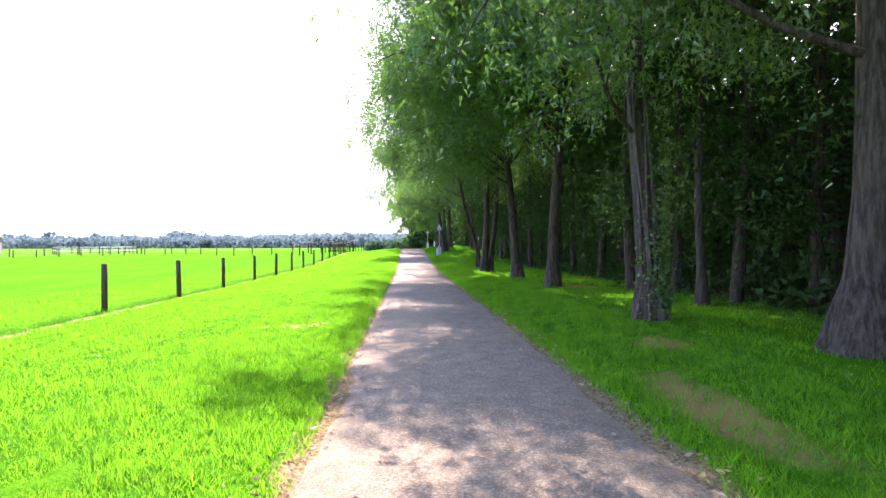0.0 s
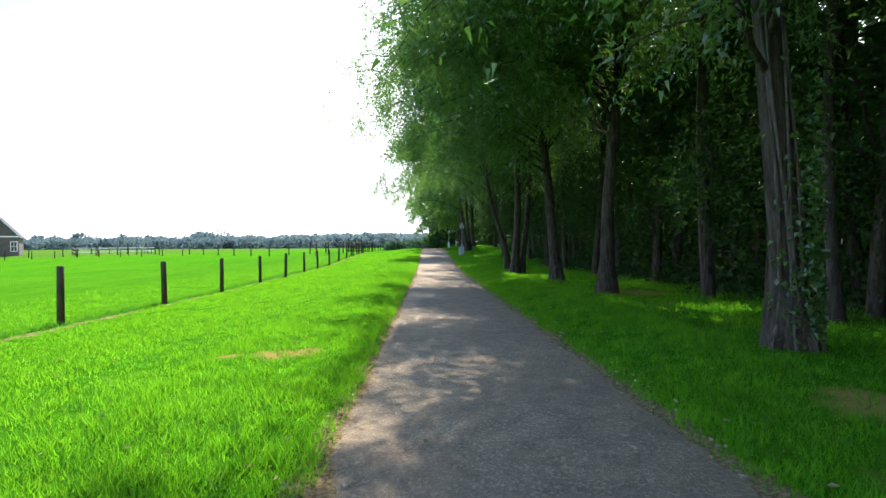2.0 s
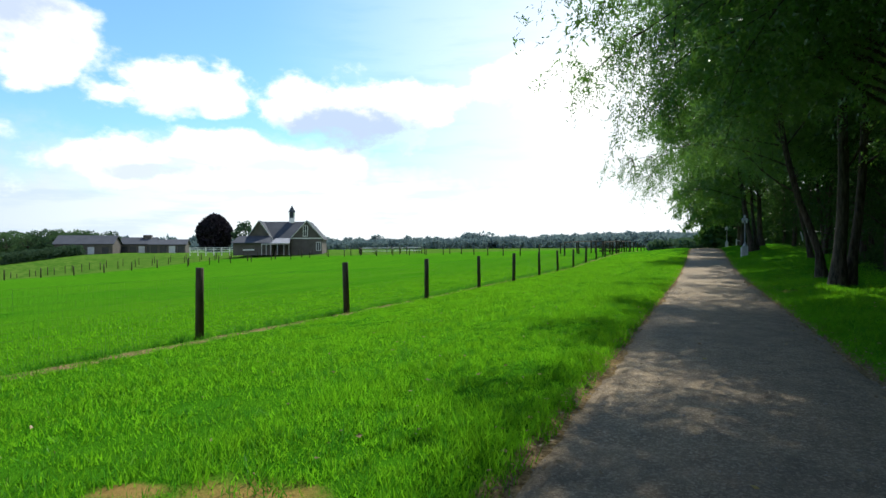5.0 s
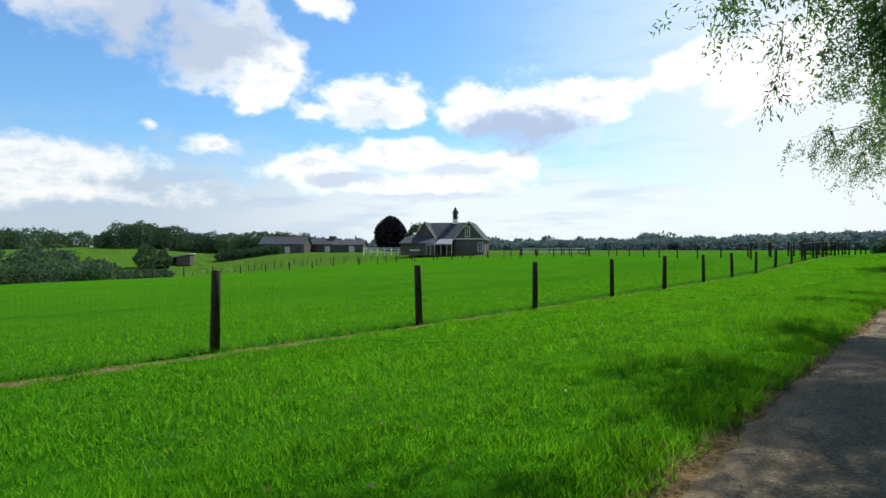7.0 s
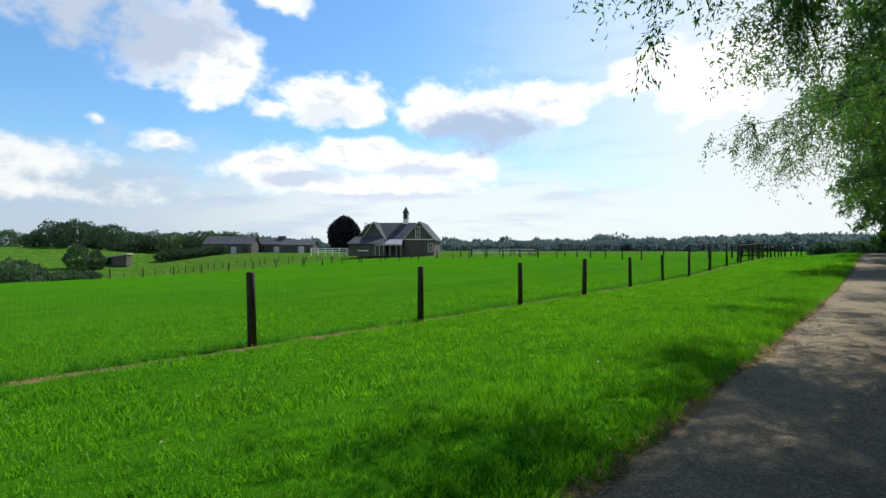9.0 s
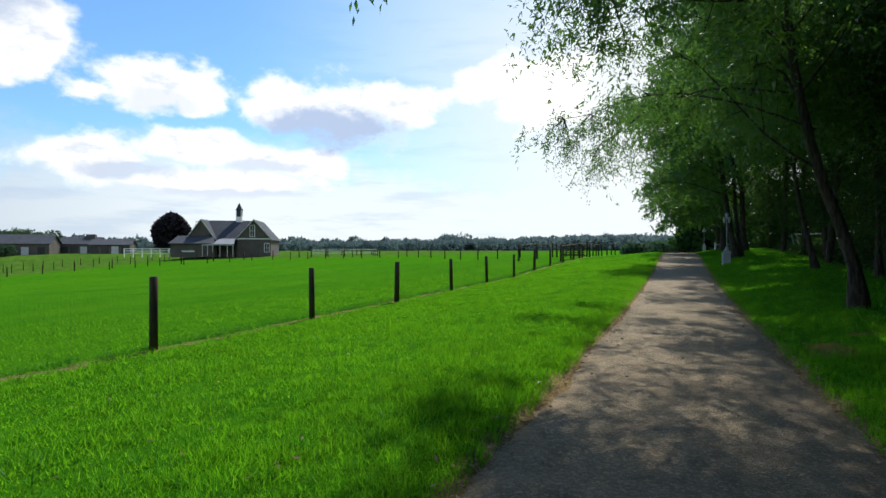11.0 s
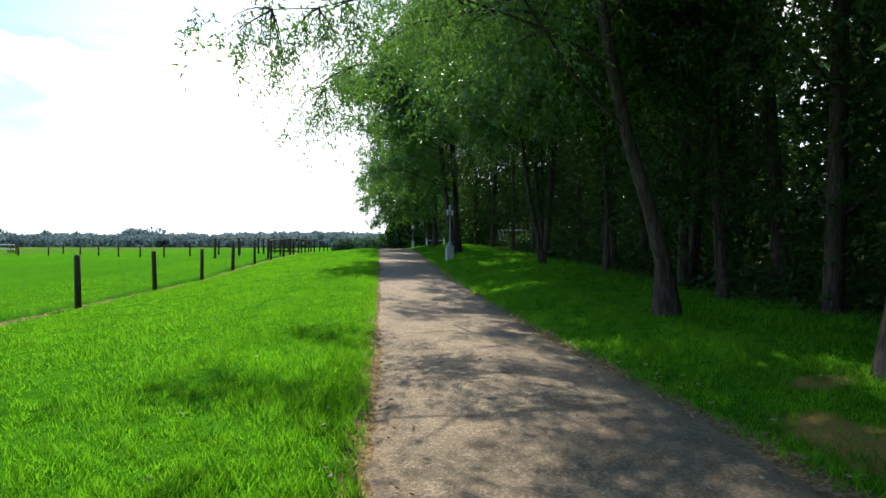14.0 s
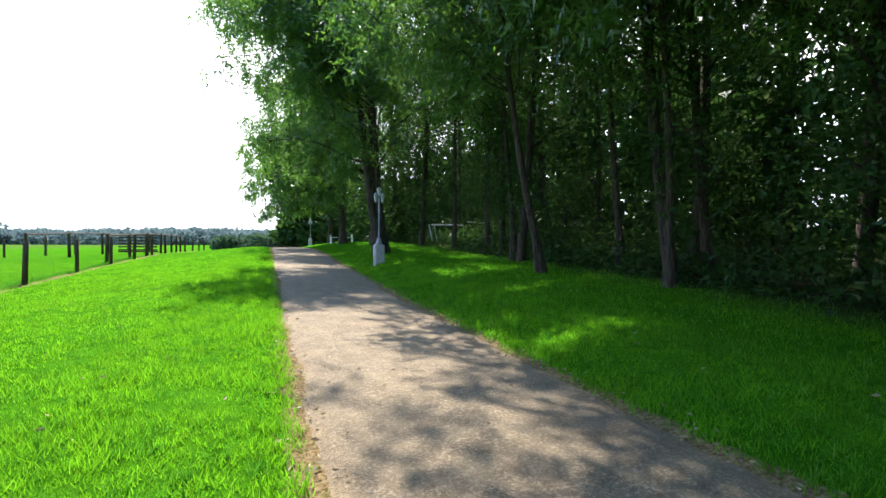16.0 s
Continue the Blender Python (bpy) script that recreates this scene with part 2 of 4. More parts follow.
def make_bark(name="bark", a=(0.055, 0.043, 0.032), b=(0.088, 0.072, 0.055)):
    m, n = material(name)
    co = n.add("ShaderNodeTexCoord").outputs["Object"]
    rid = n.noise(n.scaled(co, 1, 1, 0.16), 16, 6, 0.7)
    mid = n.noise(co, 1.6, 4)
    c = n.mix(n.ramp(rid, 0.35, 0.65), rgb(a[0] * 0.45, a[1] * 0.45, a[2] * 0.45), rgb(*b))
    c = n.mix(n.ramp(mid, 0.4, 0.75, 0.0, 0.55), c, rgb(a[0], a[1] * 1.1, a[2] * 0.8))
    n.out(n.principled(c, 0.92, n.bump(rid, 1.0, 0.05), spec=0.15))
    return m


def make_plain(name, a, b, rough=0.7, scale=6.0, stretch=(1, 1, 1), bump=0.2, metal=0.0):
    m, n = material(name)
    co = n.add("ShaderNodeTexCoord").outputs["Object"]
    v = n.noise(n.scaled(co, *stretch), scale, 6, 0.65)
    w = n.noise(co, scale * 0.12, 3)
    c = n.mix(n.ramp(n.math("ADD", n.math("MULTIPLY", v, 0.6), n.math("MULTIPLY", w, 0.4)), 0.32, 0.68), rgb(*a), rgb(*b))
    n.out(n.principled(c, rough, n.bump(v, bump, 0.02), metal, 0.3))
    return m


# bare patches in the grass: x, y, half width, half length
BARE = ((2.1, 11.6, 0.38, 1.8), (2.9, 14.2, 0.5, 0.6), (-2.55, 17.25, 0.6, 0.5), (-3.3, 17.15, 0.36, 0.2), (1.98, 34.2, 0.42, 0.85), (2.7, 35.3, 0.4, 0.3), (5.0, 24.5, 1.0, 1.3))
TURF, GRAVEL, BARK = make_ground(), make_gravel(), make_bark()
GRASS = make_leafy("grass_blades", rgb(0.013, 0.095, 0.006), rgb(0.088, 0.39, 0.014), rgb(0.26, 0.42, 0.06), 0.55, 0.012, (rgb(0.012, 0.082, 0.007), rgb(0.105, 0.37, 0.012), rgb(0.15, 0.43, 0.02)), rgb(0.23, 0.56, 0.012), (1.7, 0.5, 13.0))
TUFT = make_leafy("tuft_blades", rgb(0.025, 0.125, 0.008), rgb(0.085, 0.31, 0.018), rgb(0.30, 0.40, 0.08), 0.5, 0.015)
LEAF = make_leafy("willow_leaves", rgb(0.022, 0.066, 0.016), rgb(0.075, 0.175, 0.030), rgb(0.16, 0.235, 0.035), 0.47, 0.13, (rgb(0.016, 0.05, 0.014), rgb(0.10, 0.20, 0.03), rgb(0.09, 0.19, 0.028)), rgb(0.18, 0.39, 0.04), (1.1, 0.35, 2.6))
# Darker than LEAF: the wood's inner shade is put into this colour.
SHADELEAF = make_leafy("shaded_wood_leaves", rgb(0.018, 0.045, 0.014), rgb(0.045, 0.105, 0.02), rgb(0.10, 0.13, 0.03), 0.35, 0.025)
# Lightened and blued: distance haze is part of this leaf colour.
FARLEAF = make_leafy("hazed_far_leaves", rgb(0.046, 0.082, 0.05), rgb(0.08, 0.14, 0.072), rgb(0.10, 0.15, 0.075), 0.25, 0.0)
HILLLEAF = make_leafy("hill_leaves", rgb(0.055, 0.10, 0.045), rgb(0.10, 0.18, 0.075), rgb(0.12, 0.19, 0.08), 0.3, 0.0)
# Pale blue grey: the aerial haze is put into these leaf colours.
HAZELEAF = make_leafy("hazed_farthest_leaves", rgb(0.095, 0.145, 0.15), rgb(0.125, 0.18, 0.18), rgb(0.14, 0.20, 0.185), 0.45, 0.0)
COPPER = make_leafy("copper_leaves", rgb(0.018, 0.016, 0.024), rgb(0.036, 0.03, 0.042), rgb(0.04, 0.025, 0.03), 0.15, 0.05)
STONE = make_plain("loose_stone", (0.14, 0.12, 0.095), (0.34, 0.30, 0.24), 0.9, 20)
DRYLEAF = make_leafy("dry_leaves", rgb(0.14, 0.09, 0.045), rgb(0.42, 0.33, 0.2), rgb(0.5, 0.42, 0.12), 0.2, 0.05)
VINEBARK = make_bark("vine_bark", (0.09, 0.077, 0.062), (0.165, 0.145, 0.122))
POSTWOOD = make_plain("post_wood", (0.028, 0.021, 0.013), (0.08, 0.06, 0.04), 0.9, 14, (1, 1, 0.12), 0.5)
WIRE = make_plain("wire", (0.25, 0.26, 0.26), (0.4, 0.4, 0.4), 0.5, 20, metal=0.8)
SHINGLE = make_plain("cedar_shingle", (0.062, 0.056, 0.051), (0.11, 0.10, 0.09), 0.85, 7, (1, 1, 2.5), 0.4)
ROOFING = make_plain("slate_roofing", (0.035, 0.041, 0.052), (0.065, 0.072, 0.085), 0.92, 5, (1, 1, 2), 0.3)
WHITE = make_plain("white_paint", (0.62, 0.62, 0.6), (0.8, 0.8, 0.78), 0.5, 4, bump=0.05)
CONCRETE = make_plain("concrete", (0.32, 0.32, 0.31), (0.5, 0.5, 0.48), 0.85, 12)
GREYPAINT = make_plain("grey_paint", (0.4, 0.42, 0.43), (0.55, 0.57, 0.58), 0.5, 8, bump=0.1)
DARKGLASS = make_plain("window_glass", (0.02, 0.025, 0.03), (0.04, 0.045, 0.05), 0.12, 2, bump=0.0)
LAMPMETAL = make_plain("lamp_metal", (0.22, 0.23, 0.235), (0.36, 0.37, 0.375), 0.55, 9, bump=0.1)
FROSTED = make_plain("frosted_glass", (0.36, 0.37, 0.37), (0.5, 0.51, 0.5), 0.35, 5, bump=0.05)
ZINC = make_plain("zinc_roofing", (0.15, 0.16, 0.175), (0.24, 0.25, 0.27), 0.6, 6)


# ---------------------------------------------------------------- mesh helpers
def raw(name, verts, faces, mats, parent=None, label="", smooth=False):
    """A mesh object from arrays of vertices and of equally long faces."""
    me = bpy.data.meshes.new(name)
    verts, faces = np.asarray(verts, np.float32), np.asarray(faces, np.int32)
    k = faces.shape[1]
    me.vertices.add(len(verts)), me.loops.add(faces.size), me.polygons.add(len(faces))
    me.vertices.foreach_set("co", verts.ravel())
    me.loops.foreach_set("vertex_index", faces.ravel())
    me.polygons.foreach_set("loop_start", np.arange(0, faces.size, k, dtype=np.int32))
    me.polygons.foreach_set("use_smooth", np.full(len(faces), smooth))
    me.update(calc_edges=True)
    me.materials.append(mats)
    ob = new(name, me)
    ob.parent = parent
    if label:
        tagged(ob, label)
    return ob


def part(name, bm, mat, parent=None, label="", smooth=False):
    """Link a bmesh as one mesh object under a thing."""
    me = bpy.data.meshes.new(name)
    bmesh.ops.recalc_face_normals(bm, faces=bm.faces)
    for f in bm.faces:
        f.smooth = smooth
    bm.to_mesh(me)
    bm.free()
    me.materials.append(mat)
    ob = new(name, me)
    ob.parent = parent
    if label:
        tagged(ob, label)
    return ob


def thing(name, at, label, category, group="", kind=""):
    ob = new(name)
    ob.location = at
    ob.empty_display_size = 0.1
    return tagged(ob, label, category, group, kind)


def box(x0, x1, y0, y1, z0, z1, bevel=0.0, bm=None):
    bm = bm or bmesh.new()
    r = bmesh.ops.create_cube(bm, size=1.0)
    for v in r["verts"]:
        v.co = Vector(((x0 + x1) / 2 + v.co.x * (x1 - x0), (y0 + y1) / 2 + v.co.y * (y1 - y0), (z0 + z1) / 2 + v.co.z * (z1 - z0)))
    if bevel:
        bmesh.ops.bevel(bm, geom=list({e for v in r["verts"] for e in v.link_edges}), offset=bevel, segments=2, affect="EDGES")
    return bm


def prism(outline, y0, y1, bm=None):
    """Extrude an outline of (x, z) from y0 to y1."""
    bm = bm or bmesh.new()
    a, b = [bm.verts.new((x, y0, z)) for x, z in outline], [bm.verts.new((x, y1, z)) for x, z in outline]
    bm.faces.new(a), bm.faces.new(b[::-1])
    for k in range(len(a)):
        bm.faces.new((a[k], b[k], b[k - 1], a[k - 1]))
    return bm


def tubes(lines, sides=7):
    """Vertices and quads of tapered tubes along lines of (points, radii)."""
    vs, fs, base = [], [], 0
    ang = np.arange(sides) * 2 * pi / sides
    for pts, rad in lines:
        pts, rad = np.asarray(pts, float), np.asarray(rad, float)
        tan = np.gradient(pts, axis=0)
        tan /= np.linalg.norm(tan, axis=1)[:, None] + 1e-9
        ref = np.where(abs(tan[:, 2:3]) > 0.8, np.array([[1.0, 0, 0]]), np.array([[0, 0, 1.0]]))
        u = np.cross(ref, tan)
        u /= np.linalg.norm(u, axis=1)[:, None] + 1e-9
        w = np.cross(tan, u)
        ring = pts[:, None] + rad[:, None, None] * (np.cos(ang)[None, :, None] * u[:, None] + np.sin(ang)[None, :, None] * w[:, None])
        vs.append(ring.reshape(-1, 3))
        k = np.arange(sides)
        for i in range(len(pts) - 1):
            a, b = base + i * sides + k, base + i * sides + (k + 1) % sides
            fs.append(np.stack([a, b, b + sides, a + sides], 1))
        base += len(pts) * sides
    return np.concatenate(vs), np.concatenate(fs)


def leaves(at, way, length, width, rng, plain=False):
    """Vertices and faces of leaves: each hangs from its place along way; plain ones have three corners."""
    k = len(at)
    way = way / (np.linalg.norm(way, axis=1)[:, None] + 1e-9)
    side = np.cross(way, rng.normal(size=(k, 3)))
    side /= np.linalg.norm(side, axis=1)[:, None] + 1e-9
    fold = np.cross(way, side)
    L, W = np.asarray(length).reshape(-1, 1), np.asarray(width).reshape(-1, 1)
    mid = at + way * L * 0.42 - fold * W * 0.25
    if plain:
        v = np.stack([at + side * W * 0.55, at + way * L * 1.15, at - side * W * 0.55 + fold * W * 0.3], 1)
        return v.reshape(-1, 3), np.arange(3 * k).reshape(k, 3)
    v = np.stack([at, mid + side * W * 0.5, at + way * L, mid - side * W * 0.5], 1)
    return v.reshape(-1, 3), np.arange(4 * k).reshape(k, 4)


# ---------------------------------------------------------------- land
def smooth(v, a, b):
    t = np.clip((np.asarray(v, float) - a) / (b - a), 0, 1)
    return t * t * (3 - 2 * t)


def lane_z(y):
    return np.interp(y, (-60, 40, 46, 52, 60, 70, 78, 90, 130, 300), (0, 0, 0.07, 0.22, 0.52, 0.95, 1.18, 1.22, 0.9, 0.2))


def fence_z(y):
    return np.interp(y, (-60, 22, 31, 40, 50, 55, 59, 64, 69, 80, 100, 200), (-0.3, -0.27, -0.27, -0.17, -0.08, 0, 0.18, 0.35, 0.52, 0.8, 0.8, 0))


def land_z(x, y):
    x, y = np.asarray(x, float), np.asarray(y, float)
    lane = lane_z(y)
    left = lane + (fence_z(y) - lane) * smooth(-x, 2.6, 8.8)
    left = left + 0.05 * smooth(-x, 1.42, 1.9) * (1 - smooth(-x, 2.4, 5))
    field = -0.35 + 0.032 * np.maximum(x + 9, -95) * (1 - smooth(y, 60, 120)) + 0.8 * smooth(y, 30, 110)
    s = -0.91 * (x + 84) - 0.42 * (y - 52)
    field = field + (7.5 * smooth(s, 25, 85) - 3.0 * smooth(s, 4, 30)) * (1 - smooth(y, 75, 105)) + 1.0 * smooth(y, 200, 700)
    z = np.where(x < -8.8, left + (field - left) * smooth(-x, 8.8, 30), left)
    bank = 0.2 * smooth(x, 1.42, 3.0) + 0.3 * smooth(y, 42, 54) * smooth(x, 2.0, 5.0) + 0.35 * smooth(x, 6, 14)
    z = np.where(x > 0, lane + bank, z)
    return z - 0.035 * (1 - smooth(abs(x), 1.36, 1.44)) * (y < 150)


def make_land():
    xs = np.concatenate([-np.geomspace(2600, 60, 26), np.linspace(-58, -12, 24), np.linspace(-11, -2.2, 30), np.linspace(-2, 2, 33), np.linspace(2.3, 14, 30), np.linspace(16, 60, 16), np.geomspace(70, 2600, 18)])
    ys = np.concatenate([-np.geomspace(2600, 12, 22), np.linspace(-10, 90, 150), np.linspace(93, 200, 36), np.geomspace(210, 3200, 30)])
    X, Y = np.meshgrid(xs, ys)
    Z = land_z(X, Y)
    rough = np.random.default_rng(3).normal(size=Z.shape) * 0.012 * (abs(X) > 1.6)
    i = np.arange(len(ys) - 1)[:, None] * len(xs) + np.arange(len(xs) - 1)[None]
    faces = np.stack([i, i + 1, i + 1 + len(xs), i + len(xs)], -1).reshape(-1, 4)
    tagged(raw("ground", np.stack([X, Y, Z + rough], -1).reshape(-1, 3), faces, TURF, smooth=True), "mown bright green grass with bare earth patches", "ground", kind="structure")
    # the lane: a crowned strip with ragged edges
    ys = np.linspace(-12, 140, 760)
    rng = np.random.default_rng(4)
    ragged = lambda: np.convolve(rng.normal(size=len(ys) + 8), np.ones(9) / 9, "valid") * 0.13
    l, r = -1.42 + ragged(), 1.43 + ragged()
    u = np.linspace(0, 1, 13)
    X = l[:, None] + (r - l)[:, None] * u
    Yg = np.repeat(ys[:, None], 13, 1)
    Z = lane_z(Yg) + 0.03 * (1 - (2 * u - 1) ** 2) - 0.02 + rng.normal(size=X.shape) * 0.003
    Z[:, 0] -= 0.03
    Z[:, -1] -= 0.03
    i = np.arange(len(ys) - 1)[:, None] * 13 + np.arange(12)[None]
    faces = np.stack([i, i + 1, i + 14, i + 13], -1).reshape(-1, 4)
    tagged(raw("road", np.stack([X, Yg, Z], -1).reshape(-1, 3), faces, GRAVEL, smooth=True), "grey brown gravel lane with worn ragged edges", "lane", kind="structure")


make_land()


def bare_at(x, y):
    """How bare the ground is, from 0 to 1."""
    out = np.zeros(len(x))
    for px, py, rx, ry in BARE:
        out[((x - px) / rx) ** 2 + ((y - py) / ry) ** 2 < 0.6 + 0.35 * np.sin(x * 9 + y * 5) * np.sin(y * 11)] = 0.85
    out[abs(x + 8.62 + 0.07 * np.sin(y * 2.3) + 0.05 * np.sin(y * 6.1)) < 0.15] = 0.6
    return out


def make_grass():
    rng = np.random.default_rng(11)
    for name, x0, x1, y0, y1, count, tall in (("grass", -3.6, -1.36, 6, 70, 380000, 0.06), ("grass", -8.6, -3.6, 6, 74, 390000, 0.055), ("grass", -16, -8.75, 8, 72, 160000, 0.055),
                                              ("grass", 1.36, 3.4, 6, 70, 230000, 0.065), ("grass", 3.4, 8.5, 8, 70, 130000, 0.075)):
        x, y = rng.uniform(x0, x1, count), rng.uniform(y0, y1, count)
        patch = 0.6 * np.sin(x * 2.1 + 3 * np.sin(y * 0.7)) * np.sin(y * 1.7 + 2 * np.sin(x * 0.9)) + 0.8 * np.sin(x * 9.3 + 2 * np.sin(y * 3.1)) * np.sin(y * 8.1 + 2 * np.sin(x * 4.3))
        ragged = 1.41 + 0.05 * np.sin(y * 3.1) + 0.05 * np.sin(y * 7.7 + 1) + 0.03 * np.sin(y * 19.0) + rng.normal(size=count) * 0.075
        keep = (abs(x) > ragged) & (rng.random(count) >= bare_at(x, y)) & ((x < 6) | (rng.random(count) > (x - 6) / 2.5))
        x, y, patch = x[keep], y[keep], patch[keep]
        fade = rng.random(len(x)) < np.minimum((y1 - y) / (0.62 * (y1 - y0)) + 0.02, 1) * np.where(x < -8.75, smooth(x, -16, -10), 1)
        x, y, patch = x[fade], y[fade], patch[fade]
        k = len(x)
        edge = np.exp(-np.clip(abs(x) - 1.45, 0, 9) / 0.3) * (abs(x) < 3)
        h = tall * (0.45 + 1.0 * rng.random(k)) * np.maximum(0.3, 1 + 0.75 * patch + 0.55 * edge)
        w = 0.0028 + 0.0038 * rng.random(k) + 0.003 * (x < -4)
        a = rng.uniform(0, 2 * pi, k)
        lean = h[:, None] * rng.normal(size=(k, 2)) * 0.45
        z = land_z(x, y) - 0.005
        v = np.stack([np.stack([x - np.cos(a) * w, y - np.sin(a) * w, z], 1), np.stack([x + np.cos(a) * w, y + np.sin(a) * w, z], 1), np.stack([x + lean[:, 0], y + lean[:, 1], z + h], 1)], 1)
        tagged(raw(name, v.reshape(-1, 3), np.arange(3 * k).reshape(k, 3), GRASS), "short green grass blades growing beside the lane", "grass", kind="stuff")


make_grass()


def make_tufts():
    """Coarser tufts standing out of the mown grass."""
    rng = np.random.default_rng(17)
    k = 6400
    x = np.where(rng.random(k) < 0.62, -1.45 - rng.gamma(1.6, 1.5, k), 1.45 + rng.gamma(1.6, 1.2, k))
    y = rng.uniform(7, 56, k)
    line = rng.random(k) < 0.2
    x, y = np.where(line, -8.88 + rng.normal(size=k) * 0.09, x), np.where(line, rng.uniform(8, 75, k), y)
    keep = (x > -14)
    x, y = np.repeat(x[keep], 14), np.repeat(y[keep], 14)
    k = len(x)
    x, y = x + rng.normal(size=k) * 0.045, y + rng.normal(size=k) * 0.045
    h = rng.uniform(0.05, 0.125, k) * np.where(abs(x + 8.88) < 0.25, 1.5, 1)
    a = rng.uniform(0, 2 * pi, k)
    w = rng.uniform(0.003, 0.006, k)
    out = rng.normal(size=(k, 2)) * h[:, None] * 0.55
    z = land_z(x, y) - 0.005
    v = np.stack([np.stack([x - np.cos(a) * w, y - np.sin(a) * w, z], 1), np.stack([x + np.cos(a) * w, y + np.sin(a) * w, z], 1), np.stack([x + out[:, 0], y + out[:, 1], z + h], 1)], 1)
    tagged(raw("grass_tufts", v.reshape(-1, 3), np.arange(3 * k).reshape(k, 3), TUFT), "coarse dark green tufts in the grass", "grass", kind="stuff")


make_tufts()


# ---------------------------------------------------------------- fence
def post_mesh(tall, thick, rng):
    bm = bmesh.new()
    bmesh.ops.create_cone(bm, cap_ends=True, segments=9, radius1=thick, radius2=thick * 0.93, depth=tall)
    for v in bm.verts:
        v.co.z += tall / 2
        v.co.x += rng.uniform(-0.006, 0.006)
        v.co.y += rng.uniform(-0.006, 0.006)
        if v.co.z > tall * 0.9:
            v.co.z += rng.uniform(-0.015, 0.01)
    bmesh.ops.bevel(bm, geom=[e for e in bm.edges if all(v.co.z > tall * 0.9 for v in e.verts)], offset=0.012, segments=1, affect="EDGES")
    return bm


def make_fence():
    rng = random.Random(5)
    fence = thing("wire_fence", (-8.7, 30, -0.25), "field fence of round dark wooden posts with wire mesh", "fence")
    ys = [-4.6, -0.1, 4.4, 8.9, 13.4, 17.9, 22.45, 26.95, 31.38, 35.78, 40.13, 44.89, 49.66, 54.5, 59.33, 64.12, 68.9, 73.6, 78.4, 83.2, 88, 93, 98, 103, 108]
    xs = [-8.9] * 7 + [-8.75, -8.66, -8.53, -8.47, -8.53, -8.64, -8.68] + [-8.7] * 11
    for x, y in zip(xs, ys):
        z = float(land_z(x, y))
        ob = part("post", post_mesh(1.40 + rng.uniform(-0.03, 0.03), 0.078 + rng.uniform(-0.006, 0.008), rng), POSTWOOD, fence, smooth=True)
        ob.matrix_parent_inverse = Matrix.Translation((8.7, -30, 0.25))
        ob.matrix_basis = pose(x, y, z - 0.08, rng.uniform(-1.6, 1.6), rng.uniform(-1.6, 1.6), rng.uniform(0, 360))
    line_x = lambda y: np.interp(y, ys, xs) - 0.085
    y = np.arange(-4, 84, 0.5)
    lines = [(np.stack([line_x(y), y, land_z(line_x(y), y) + h], 1), np.full(len(y), 0.0009)) for h in (0.06, 0.18, 0.30, 0.42, 0.54, 0.66, 0.78, 0.90, 1.02, 1.14)]
    v, f = tubes(lines, 3)
    ob = raw("wire_mesh", v, f, WIRE, fence, "thin woven wire mesh")
    ob.matrix_parent_inverse = Matrix.Translation((8.7, -30, 0.25))
    lines = [(np.array([[line_x(q), q, float(land_z(line_x(q), q)) + h] for h in (0.06, 1.14)]), np.full(2, 0.0007)) for q in np.arange(12, 62, 0.065)]
    v, f = tubes(lines, 3)
    ob = raw("wire_mesh", v, f, WIRE, fence, "thin woven wire mesh")
    ob.matrix_parent_inverse = Matrix.Translation((8.7, -30, 0.25))


make_fence()


# ---------------------------------------------------------------- trees
def limb_line(start, way, length, rng, droop=0.3, rise=0.35, steps=8):
    """A limb that rises, then bends over."""
    p, d, pts = np.array(start, float), np.array(way, float) / np.linalg.norm(way), []
    for k in range(steps + 1):
        pts.append(p.copy())
        u = k / steps
        d = d + np.array([rng.normal() * 0.12, rng.normal() * 0.12, rng.normal() * 0.08 + (rise if u < 0.35 else -droop) * 0.5])
        d /= np.linalg.norm(d)
        p = p + d * length / steps
    return np.array(pts)


def twig_leaves(tips, per, size, rng, droop=0.9, span=0.7, broad=0.30, plain=False, spread=0.75):
    """Leaves in rows along drooping twigs that start at tips."""
    k = len(tips)
    way = rng.normal(size=(k, 3)) * np.array([0.55, 0.55, 0.25]) + np.array([0, 0, -droop])
    way /= np.linalg.norm(way, axis=1)[:, None]
    u = np.linspace(0.05, 1, per)[None, :, None]
    length = span * (0.5 + rng.random((k, 1, 1)))
    at = tips[:, None] + way[:, None] * u * length + rng.normal(size=(k, per, 3)) * 0.05
    d = way[:, None] * 0.9 + rng.normal(size=(k, per, 3)) * spread
    at, d = at.reshape(-1, 3), d.reshape(-1, 3)
    s = size * (0.7 + 0.6 * rng.random(len(at)))
    return leaves(at, d, s, s * broad, rng, plain)


def clumped(centres, per, spread, rng):
    """Tips gathered in clumps round their centres."""
    return (centres[:, None] + rng.normal(size=(len(centres), per, 3)) * spread).reshape(-1, 3)


